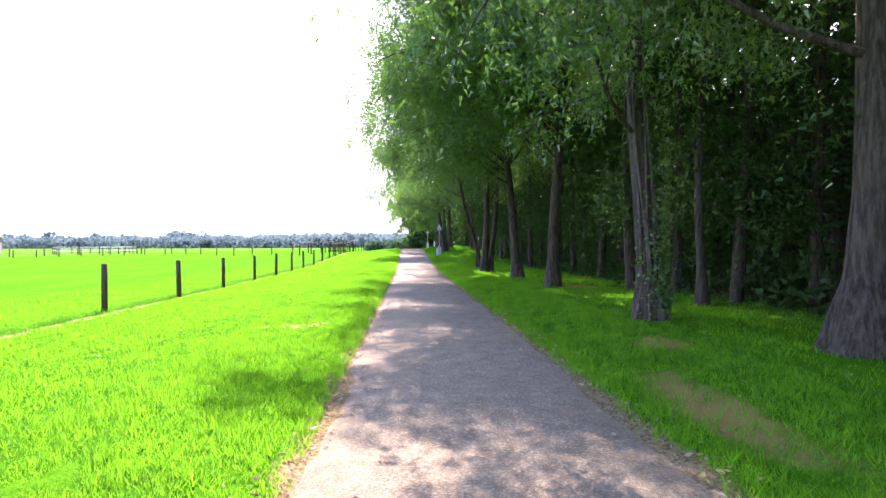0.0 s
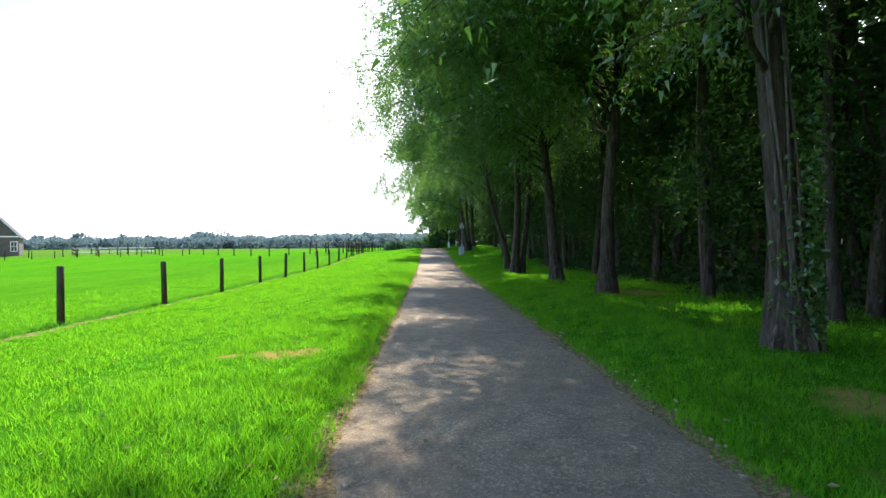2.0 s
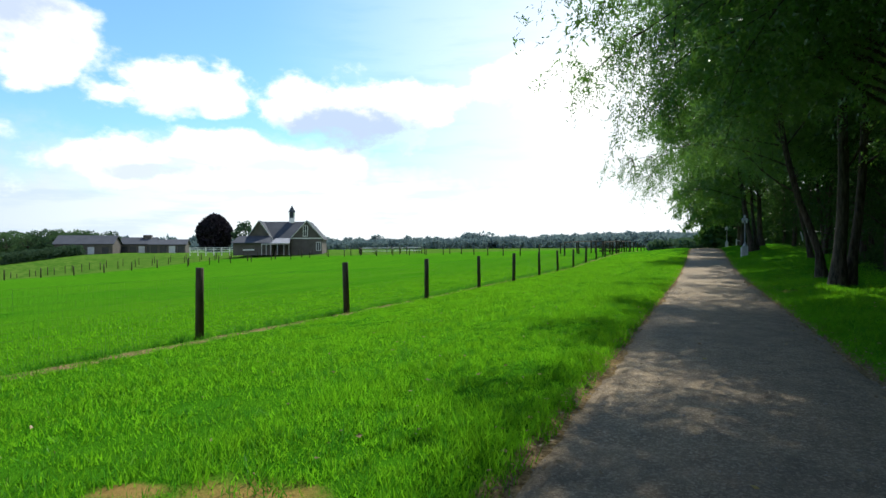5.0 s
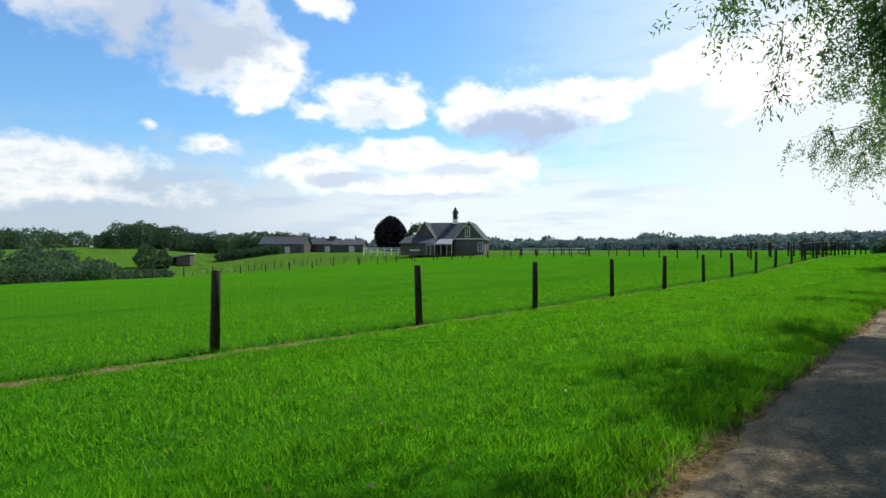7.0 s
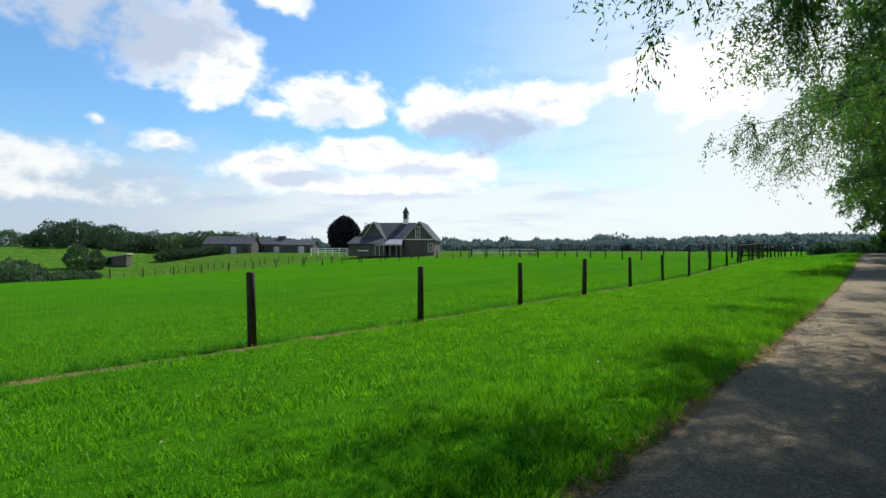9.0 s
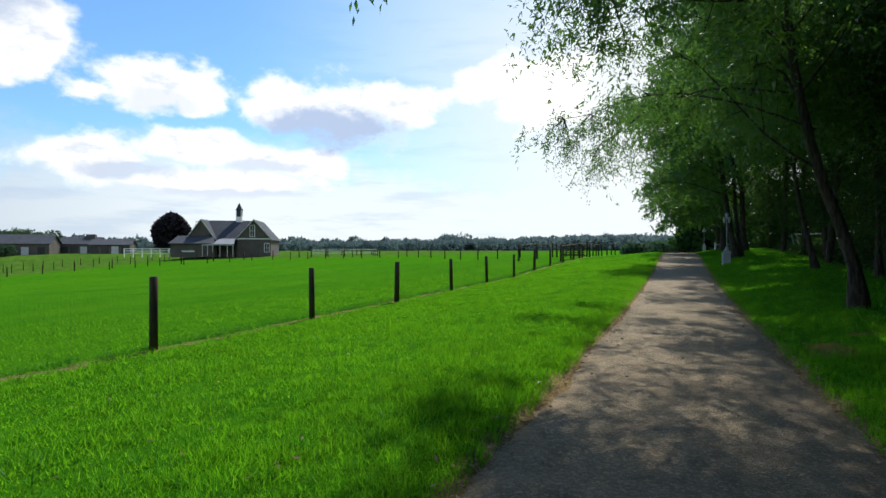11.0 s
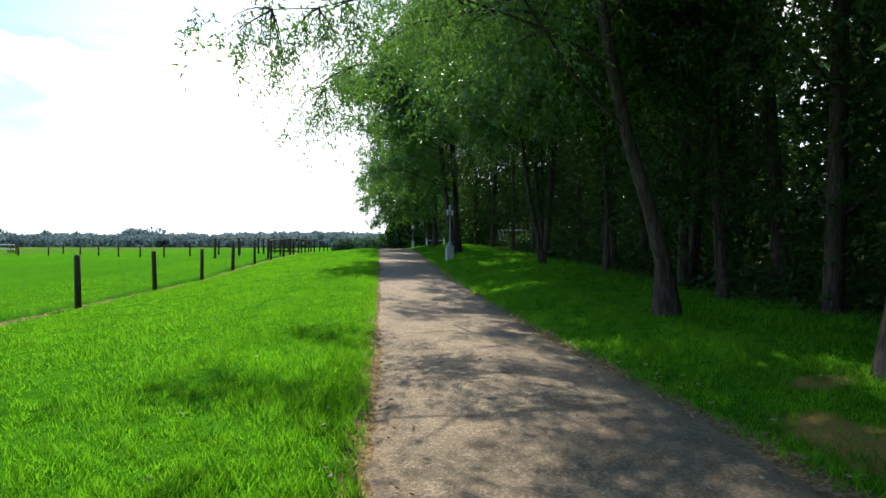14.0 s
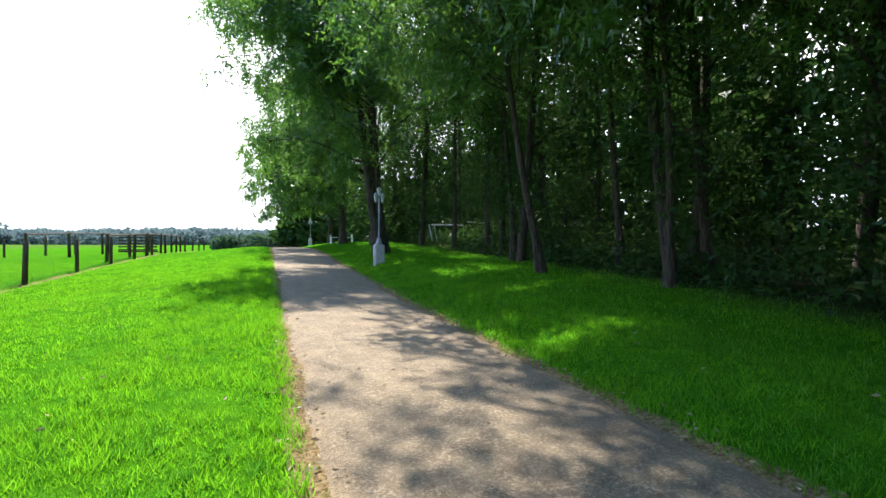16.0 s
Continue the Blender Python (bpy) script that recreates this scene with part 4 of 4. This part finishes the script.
def make_distance():
    rng = random.Random(12)
    def band(a0, a1, d0, d1, h0, h1, count, base=None):
        out = []
        for k in range(count):
            a, d = rng.uniform(a0, a1), rng.uniform(d0, d1)
            x, y = polar(a, d)
            h = rng.uniform(h0, h1)
            out.append((x, y, float(land_z(x, y)) - 1 if base is None else base, h * rng.uniform(0.45, 0.7), h))
        return out
    spots = []
    for k in range(430):
        a, d = -2 + 64 * (k + rng.random()) / 430, rng.uniform(400, 560)
        x, y = polar(a, d)
        h = float(np.interp(a, (0, 6, 13, 16, 25, 33, 40, 62), (14.5, 14, 12.5, 10.5, 10, 9, 7.5, 7))) * d / 480 * rng.uniform(0.82, 1.0)
        spots.append((x, y, float(land_z(x, y)) - 1, h * rng.uniform(0.5, 0.8), h))
    spots += band(20.6, 23.2, 540, 580, 14.5, 17.5, 8)
    far_crowns("far_woods", spots, HAZELEAF, "distant line of green woods on the horizon, haze in its colour", 13, 0.62, 260)
    far_crowns("far_woods", band(-10, 64, 760, 1000, 14, 20, 150), HAZELEAF, "farthest low ridge of woods, blue haze in its leaf colour", 14, 1.1, 240)
    for k in range(34):
        a = 57.5 + 18.5 * (k + rng.random()) / 34
        x, y = polar(a, rng.uniform(196, 226))
        h = rng.uniform(6.6, 8.8) * float(np.interp(a, (57, 62, 67, 71, 74.3, 74.9, 77), (0.8, 0.9, 0.92, 1.08, 0.98, 0.6, 0.5)))
        far_crowns("hill_tree", [(x, y, float(land_z(x, y)) - 0.4, h * rng.uniform(0.44, 0.62), h)], FARLEAF if a > 66 or k % 3 == 0 else HILLLEAF, "broad dark green tree on the low hill beyond the field", 200 + k, 0.21, 1700, "thing", 0.9)["group"] = "trees on the hill"
    spots = []
    for _ in range(70):
        a = rng.uniform(71, 92)
        x, y = polar(a, rng.uniform(104, 132))
        h = 2.6 + 3.4 * smooth(a, 72, 80) * rng.uniform(0.8, 1.25)
        spots.append((x, y, float(land_z(x, y)) - 0.4, h * rng.uniform(0.5, 0.75), float(h)))
    spots += band(92, 140, 110, 180, 8, 11, 34) + band(75.5, 100, 250, 330, 7, 10, 75)
    far_crowns("far_woods", spots[::2], FARLEAF, "thicket of dark green bushes in the hollow", 15, 0.24, 850)
    far_crowns("far_woods", spots[1::2], HILLLEAF, "thicket of fresh green bushes in the hollow", 18, 0.24, 850)
    spots = [(rng.uniform(-9, 5), rng.uniform(128, 140), 0.3, rng.uniform(1.4, 2.2), rng.uniform(1.8, 3.0)) for _ in range(18)]
    wood_end = [(rng.uniform(2.2, 16), rng.uniform(106, 126), 0.4, rng.uniform(2.2, 3.4), rng.uniform(5.0, 9.0)) for _ in range(26)]
    far_crowns("thicket", wood_end, SHADELEAF, "bushes closing the far end of the wood, leaves darkened for shade", 17, 0.4, 420)
    far_crowns("shrubs", spots, FARLEAF, "pale green shrubs where the lane ends", 16, 0.4, 300)


make_distance()


# ---------------------------------------------------------------- farm buildings
def rails(line, thick, tall, mat, parent, name="rail"):
    """A rail of square section along a line of points."""
    pts = np.asarray(line, float)
    v, f = tubes([(pts, np.full(len(pts), thick))], 4)
    return raw(name, v, f, mat, parent)


def window(parent, x, y, z, w, h, back=0.06):
    """A white framed window that faces the local -y."""
    bm = bmesh.new()
    for a, b, c, d in ((x - w / 2 - 0.1, x - w / 2, z - 0.1, z + h + 0.1), (x + w / 2, x + w / 2 + 0.1, z - 0.1, z + h + 0.1), (x - w / 2, x + w / 2, z - 0.1, z), (x - w / 2, x + w / 2, z + h, z + h + 0.1), (x - 0.03, x + 0.03, z, z + h), (x - w / 2, x + w / 2, z + h * 0.5 - 0.03, z + h * 0.5 + 0.03)):
        box(a, b, y - 0.08, y + back, c, d, bm=bm)
    win = part("window", bm, WHITE, parent, "white window frame")
    part("pane", box(x - w / 2, x + w / 2, y - 0.02, y + 0.02, z, z + h), DARKGLASS, win, "dark glass pane")


def gable_roof(x, half, z0, z1, y0, y1, over=0.35, thick=0.16):
    """Two slabs that meet in a ridge along y."""
    s = (z1 - z0) / half
    a, e = x - half - over, z0 - over * s
    return prism([(a, e), (x, z1), (2 * x - a, e), (2 * x - a, e + thick), (x, z1 + thick * 1.2), (a, e + thick)], y0, y1)


def make_barn():
    at = (-81.9, 109.3)
    barn = thing("barn", (at[0], at[1], float(land_z(*at)) - 0.15), "grey shingled barn with two gables, slate roof and cupola", "barn")
    barn.rotation_euler = (0, 0, radians(33))
    # wings with gables to the field, and the hall between them
    part("wall", prism([(-8.4, 0), (-3.4, 0), (-3.4, 3.6), (-5.9, 7.1), (-8.4, 3.6)], -5.0, 6.0), SHINGLE, barn)
    part("wall", prism([(0.8, 0), (7.0, 0), (7.0, 3.6), (3.9, 7.1), (0.8, 3.6)], -5.6, 6.5), SHINGLE, barn)
    part("wall", box(-3.4, 0.8, -3.6, 5.0, 0, 3.7), SHINGLE, barn)
    part("roof", gable_roof(-5.9, 2.5, 3.6, 7.1, -5.4, 6.4), ROOFING, barn)
    part("roof", gable_roof(3.9, 3.1, 3.6, 7.1, -6.0, 6.9), ROOFING, barn)
    bm = bmesh.new()
    q = [(-5.9, -4.4, 3.4), (3.9, -4.4, 3.4), (3.9, 0.6, 7.32), (-5.9, 0.6, 7.32), (-5.9, 5.6, 3.4), (3.9, 5.6, 3.4)]
    a, b = [bm.verts.new(p) for p in q], [bm.verts.new((x, y, z - 0.16)) for x, y, z in q]
    for v in (a, b):
        bm.faces.new((v[0], v[1], v[2], v[3])), bm.faces.new((v[3], v[2], v[5], v[4]))
    bm.faces.new((a[0], a[1], b[1], b[0])), bm.faces.new((a[4], a[5], b[5], b[4]))
    part("roof", bm, ROOFING, barn)
    # white barge boards on the gables
    for x, half, y in ((-5.9, 2.5, -5.46), (3.9, 3.1, -6.06)):
        s = 3.5 / half
        for k in (-1, 1):
            o = half + 0.35
            part("barge_board", prism([(x + k * o, 3.6 - 0.35 * s - 0.05), (x, 7.06), (x, 7.34), (x + k * o, 3.6 - 0.35 * s + 0.2)], y, y + 0.06), CONCRETE, barn, "pale grey barge board")
    part("string_course", box(0.7, 7.1, -5.68, -5.6, 3.42, 3.62), WHITE, barn, "white band")
    window(barn, 3.6, -5.6, 4.0, 0.8, 2.1)
    window(barn, 6.3, -5.6, 1.0, 0.8, 1.6)
    # cupola
    cup = part("cupola", box(-0.55, 0.55, 0.05, 1.15, 7.0, 8.1), WHITE, barn, "white cupola base")
    part("louvre", box(-0.42, 0.42, 0.18, 1.02, 8.1, 9.4), ROOFING, cup, "dark louvred lantern")
    for x, y in ((-0.48, 0.12), (0.48, 0.12), (-0.48, 1.08), (0.48, 1.08)):
        part("corner_post", box(x - 0.07, x + 0.07, y - 0.07, y + 0.07, 8.1, 9.4), WHITE, cup)
    bm = bmesh.new()
    bmesh.ops.create_cone(bm, cap_ends=True, segments=8, radius1=0.8, radius2=0.03, depth=1.5)
    bmesh.ops.translate(bm, verts=bm.verts, vec=(0, 0.6, 10.15))
    part("spire", bm, ROOFING, cup)
    # lean-to and porch
    part("lean_to", prism([(-10.6, 0), (-3.0, 0), (-3.0, 2.6), (-10.6, 2.6)], -7.6, -5.05), SHINGLE, barn)
    bm = bmesh.new()
    p = [(-10.9, -8.1, 2.45), (-2.7, -8.1, 2.45), (-3.6, -5.0, 3.95), (-10.0, -5.0, 3.95)]
    a, b = [bm.verts.new(v) for v in p], [bm.verts.new((v[0], v[1], v[2] + 0.14)) for v in p]
    bm.faces.new(a), bm.faces.new(b)
    for k in range(4):
        bm.faces.new((a[k], b[k], b[k - 1], a[k - 1]))
    part("lean_to_roof", bm, ROOFING, barn)
    bm = bmesh.new()
    p = [(-3.2, -8.6, 2.35), (0.8, -8.6, 2.35), (0.2, -3.6, 3.6), (-2.6, -3.6, 3.6)]
    a, b = [bm.verts.new(v) for v in p], [bm.verts.new((v[0], v[1], v[2] + 0.12)) for v in p]
    bm.faces.new(a), bm.faces.new(b)
    for k in range(4):
        bm.faces.new((a[k], b[k], b[k - 1], a[k - 1]))
    part("porch_roof", bm, ZINC, barn, "grey metal porch roof")
    for x in (-4.8, -3.9, -3.0, -1.7, -0.4, 0.6):
        part("porch_post", box(x - 0.06, x + 0.06, -8.5, -8.38, 0, 2.36), CONCRETE, barn, "pale grey porch post")
    part("porch_beam", box(-4.9, 0.7, -8.5, -8.34, 2.2, 2.4), CONCRETE, barn)
    part("porch_rail", box(-8.6, -6.4, -7.72, -7.62, 1.0, 1.25), WHITE, barn, "white board")


make_barn()


def view_spot(px, depth, eye=(0.0, 20.1), yaw=40.98, f=965.0):
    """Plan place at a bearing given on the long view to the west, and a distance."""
    lat = (px - 784) / f * depth
    c, s = cos(radians(yaw)), sin(radians(yaw))
    return eye[0] + lat * c - depth * s, eye[1] + lat * s + depth * c


def long_shed(at, rz, length, deep, eave, ridge, label, block=None):
    z = float(land_z(*at)) - 0.2
    shed = thing("farm_building", (at[0], at[1], z), label, "building", "low farm buildings")
    shed.rotation_euler = (0, 0, radians(rz))
    part("wall", prism([(-deep, 0), (deep, 0), (deep, eave), (0, ridge - 0.2), (-deep, eave)], -length / 2, length / 2), SHINGLE, shed)
    part("roof", gable_roof(0, deep, eave, ridge, -length / 2 - 0.4, length / 2 + 0.4), ROOFING, shed)
    for k in range(4):
        y = -length / 2 + length * (k + 0.5) / 4
        part("door", box(-deep - 0.06, -deep + 0.02, y - 0.8, y + 0.8, 0.1, 2.1), GREYPAINT if k % 3 == 1 and length > 8 else DARKGLASS, shed)
    if block:
        part("chimney", box(-0.9, 0.9, block - 1.1, block + 1.1, ridge - 0.8, ridge + 0.9, 0.05), SHINGLE, shed)


def shelter(at):
    """An open fronted field shelter with a single sloping roof, its open side to the field."""
    shed = thing("field_shelter", (at[0], at[1], float(land_z(*at)) - 0.1), "small open field shelter with a pale sloping roof", "shed", "low farm buildings")
    shed.rotation_euler = (0, 0, radians(48))
    part("wall", prism([(-3.1, 0), (3.1, 0), (3.1, 2.75), (-3.1, 1.7)], 1.4, 1.55), SHINGLE, shed)
    part("wall", box(-3.1, -2.98, -1.5, 1.39, 0, 1.7), SHINGLE, shed)
    part("wall", box(2.98, 3.1, -1.5, 1.39, 0, 2.7), SHINGLE, shed)
    part("wall", prism([(-0.4, 0), (2.97, 0), (2.97, 2.7), (-0.4, 2.1)], -1.5, -1.4), SHINGLE, shed)
    for x in (-2.2, -1.2):
        part("post", box(x - 0.06, x + 0.06, -1.5, -1.38, 0, 1.8 + (x + 3.1) * 0.17), POSTWOOD, shed)
    part("roof", prism([(-3.4, 1.68), (3.4, 2.83), (3.4, 3.02), (-3.4, 1.87)], -2.0, 1.8), GREYPAINT, shed, "pale metal roof")


def make_farm():
    long_shed(view_spot(455, 170), 131, 14, 4.0, 3.0, 5.2, "long low grey farm building with pale roof")
    long_shed(view_spot(530, 178), 131, 9, 3.6, 2.8, 4.6, "low grey farm building with a square chimney", block=-2.0)
    long_shed(view_spot(572, 165), 131, 9, 3.4, 2.5, 3.8, "low grey stable beside the barn")
    shelter(view_spot(258, 140))
    # copper beech and a small tree beside the barn
    x, y = view_spot(648, 230)
    far_crowns("copper_beech", [(x, y, float(land_z(x, y)) + 0.1, 6.2, 14.2)], COPPER, "dense round dark purple tree beside the barn", 41, 0.42, 6500, "thing", 0.3)
    x, y = view_spot(694, 225)
    far_crowns("barn_tree", [(x, y, float(land_z(x, y)) + 0.3, 4.4, 11.0)], FARLEAF, "small round green tree behind the barn", 42, 0.3, 2600, "thing")
    # clipped hedge and bushes
    spots = []
    for k in range(22):
        x, y = view_spot(335 + k * 5, 150 + k * 0.6)
        spots.append((x, y, float(land_z(x, y)) - 0.3, 1.5, 2.9))
    far_crowns("hedge", spots, FARLEAF, "long clipped dark green hedge", 43, 0.35, 260, "thing")
    spots = [(*view_spot(195, 128), float(land_z(*view_spot(195, 128))) - 0.3, 2.5, 6.0), (*view_spot(226, 132), float(land_z(*view_spot(226, 132))) - 0.3, 1.9, 4.8)]
    for k, q in enumerate(spots):
        far_crowns("field_tree", [q], FARLEAF, "lone round tree below the field", 44 + k, 0.2, 2600, "thing")


make_farm()


def post_line(fence, line, gap, tall, thick, mat, rail_heights=(), rail_mat=None, seed=1, base=None):
    """Posts at even gaps along a line, with rails between them."""
    rng = random.Random(seed)
    bx, by, bz = fence.location
    shared = part("post", post_mesh(tall, thick, rng), mat, fence, smooth=True)
    first, walked, tops = True, 0.0, []
    for (x0, y0), (x1, y1) in zip(line, line[1:]):
        n = max(1, round(math.hypot(x1 - x0, y1 - y0) / gap))
        for k in range(n + (1 if (x1, y1) == line[-1] else 0)):
            x, y = x0 + (x1 - x0) * k / n, y0 + (y1 - y0) * k / n
            ob = shared if first else shared.copy()
            if not first:
                scene.collection.objects.link(ob)
            first = False
            z = float(land_z(x, y))
            ob.location = (x - bx, y - by, z - bz - 0.08)
            ob.rotation_euler = (rng.uniform(-0.02, 0.02), rng.uniform(-0.02, 0.02), rng.uniform(0, 6))
            tops.append((x - bx, y - by, z - bz))
    for h in rail_heights:
        for a, b in zip(tops, tops[1:]):
            rails([(a[0], a[1], a[2] + h), (b[0], b[1], b[2] + h)], 0.04, 0, rail_mat, fence)


def make_far_fences():
    fence = thing("paddock_fence", (-40, 108, 0.3), "distant paddock fence of dark wooden posts", "fence")
    post_line(fence, [(-8.75, 77), (-17, 86), (-43, 108), (-66, 101), (-84, 78), (-86, 52), (-84, 20)], 4.6, 1.45, 0.085, POSTWOOD, seed=2)
    fence = thing("paddock_fence", (-63, 97, 0.3), "close-set row of short wooden posts before the barn", "fence")
    post_line(fence, [(-42, 103), (-63, 97.5), (-79, 80)], 3.2, 1.3, 0.075, POSTWOOD, seed=6)
    fence = thing("paddock_fence", (-92, 88, 0.3), "rows of thin grey wooden posts round the farm paddocks", "fence")
    post_line(fence, [(-72, 104), (-86, 92), (-98, 74), (-104, 58)], 2.6, 1.4, 0.06, POSTWOOD, seed=8)
    post_line(fence, [(-84, 102), (-98, 88), (-110, 70)], 2.8, 1.4, 0.06, POSTWOOD, seed=9)
    pen = thing("rail_pen", (-58, 108, 0.3), "pen of grey wooden posts and rails before the barn", "fence")
    post_line(pen, [(-60, 104), (-50, 110), (-56, 118), (-66, 112), (-60, 104)], 3.0, 1.5, 0.09, POSTWOOD, (0.6, 1.2), GREYPAINT, 3)
    pen = thing("rail_pen", (-11, 80, 0.8), "narrow cattle pen of dark posts with top rails", "fence")
    post_line(pen, [(-8.95, 69.2), (-8.95, 92)], 4.8, 1.5, 0.08, POSTWOOD, (1.34,), POSTWOOD, 4)
    post_line(pen, [(-13.4, 72.5), (-11.2, 91)], 4.6, 1.55, 0.085, POSTWOOD, (1.4,), POSTWOOD, 5)
    gate = thing("field_gate", (-10.2, 82, float(land_z(-10.2, 82))), "dark boarded gate between the fences", "gate")
    part("gate_frame", box(-1.25, 1.25, -0.03, 0.03, 0.1, 0.2, 0.01), POSTWOOD, gate)
    for k in range(6):
        part("board", box(-1.2, 1.2, -0.09, -0.05, 0.22 + k * 0.21, 0.32 + k * 0.21), POSTWOOD, gate)
    wall = thing("white_fence", (*view_spot(632, 122), 0.3), "white painted board fence beside the barn", "fence")
    wall.rotation_euler = (0, 0, radians(35))
    for k in range(7):
        part("post", box(-5 + k * 1.6 - 0.08, -5 + k * 1.6 + 0.08, -0.08, 0.08, -0.3, 1.5), WHITE, wall)
    for z in (0.45, 0.9, 1.3):
        part("board", box(-5.1, 4.8, -0.13, -0.08, z, z + 0.16), WHITE, wall)


make_far_fences()


# ---------------------------------------------------------------- lamp posts and small things by the lane
def lamp_post(x, y, label):
    lamp = thing("lamp_post", (x, y, float(land_z(x, y))), label, "lamp post", "lamp posts along the lane")
    part("pedestal", box(-0.19, 0.19, -0.19, 0.19, -0.1, 0.74, 0.025), CONCRETE, lamp, "square concrete base")
    bm = bmesh.new()
    for z0, z1, r0, r1 in ((0.74, 1.0, 0.14, 0.06), (1.0, 2.62, 0.034, 0.027)):
        r = bmesh.ops.create_cone(bm, cap_ends=True, segments=12, radius1=r0, radius2=r1, depth=z1 - z0)
        bmesh.ops.translate(bm, verts=r["verts"], vec=(0, 0, (z0 + z1) / 2))
    part("pole", bm, LAMPMETAL, lamp, "pale grey metal pole", smooth=False)
    v, f = tubes([(np.array([[-0.13, 0, 2.5], [-0.1, 0, 2.57], [0, 0, 2.66], [0.1, 0, 2.57], [0.13, 0, 2.5]]), np.full(5, 0.022))], 6)
    raw("cross_arm", v, f, LAMPMETAL, lamp)
    for px, pz in ((-0.13, 2.34), (0.13, 2.34), (0, 2.58)):
        bm = bmesh.new()
        r = bmesh.ops.create_cone(bm, cap_ends=True, segments=8, radius1=0.045, radius2=0.085, depth=0.26)
        bmesh.ops.translate(bm, verts=r["verts"], vec=(px, 0, pz + 0.2))
        head = part("lantern", bm, FROSTED, lamp, "frosted glass lantern")
        bm = bmesh.new()
        r = bmesh.ops.create_cone(bm, cap_ends=True, segments=8, radius1=0.105, radius2=0.015, depth=0.10)
        bmesh.ops.translate(bm, verts=r["verts"], vec=(px, 0, pz + 0.38))
        part("cap", bm, LAMPMETAL, head)


lamp_post(2.52, 60.8, "pale grey lamp post on a concrete pedestal beside the lane")
lamp_post(2.9, 103, "distant pale grey lamp post beside the lane")


def make_small_things():
    stake = thing("marker_post", (2.26, 60.3, float(land_z(2.26, 60.3))), "short white marker post beside the lamp", "post")
    part("stake", box(-0.05, 0.05, -0.03, 0.03, -0.05, 0.72, 0.008), WHITE, stake)
    bench = thing("bench", (4.0, 84, float(land_z(4.0, 84))), "low white slatted bench standing on the grass", "bench")
    for k in range(4):
        part("seat_slat", box(-0.9, 0.9, -0.24 + k * 0.12, -0.14 + k * 0.12, 0.42, 0.46), WHITE, bench)
    for x in (-0.85, 0.85):
        part("end_frame", box(x - 0.05, x + 0.05, -0.26, 0.26, -0.05, 0.42), WHITE, bench)
        part("arm", box(x - 0.05, x + 0.05, 0.18, 0.26, 0.42, 0.66), WHITE, bench)
    frame_ob = thing("handrail", (8.4, 70, float(land_z(8.4, 70))), "bent grey metal handrail at the wood's edge", "handrail")
    for a, b in (((-0.9, 0, 0), (-1.15, 0, 1.15)), ((-0.6, 0, 0), (-0.85, 0, 1.15)), ((-1.0, 0, 1.12), (0.95, 0, 1.12)), ((0.95, 0, 0), (0.95, 0, 1.12))):
        rails([a, b], 0.045, 0, GREYPAINT, frame_ob, "bar")
    frame_ob = thing("handrail", (11.2, 70, float(land_z(11.2, 70))), "bent grey metal handrail at the wood's edge", "handrail")
    rails([(0, 0, 0), (-0.3, 0, 1.1)], 0.045, 0, GREYPAINT, frame_ob, "bar")
    rails([(-0.3, 0, 1.1), (-1.6, 0, 1.15)], 0.04, 0, GREYPAINT, frame_ob, "bar")


make_small_things()
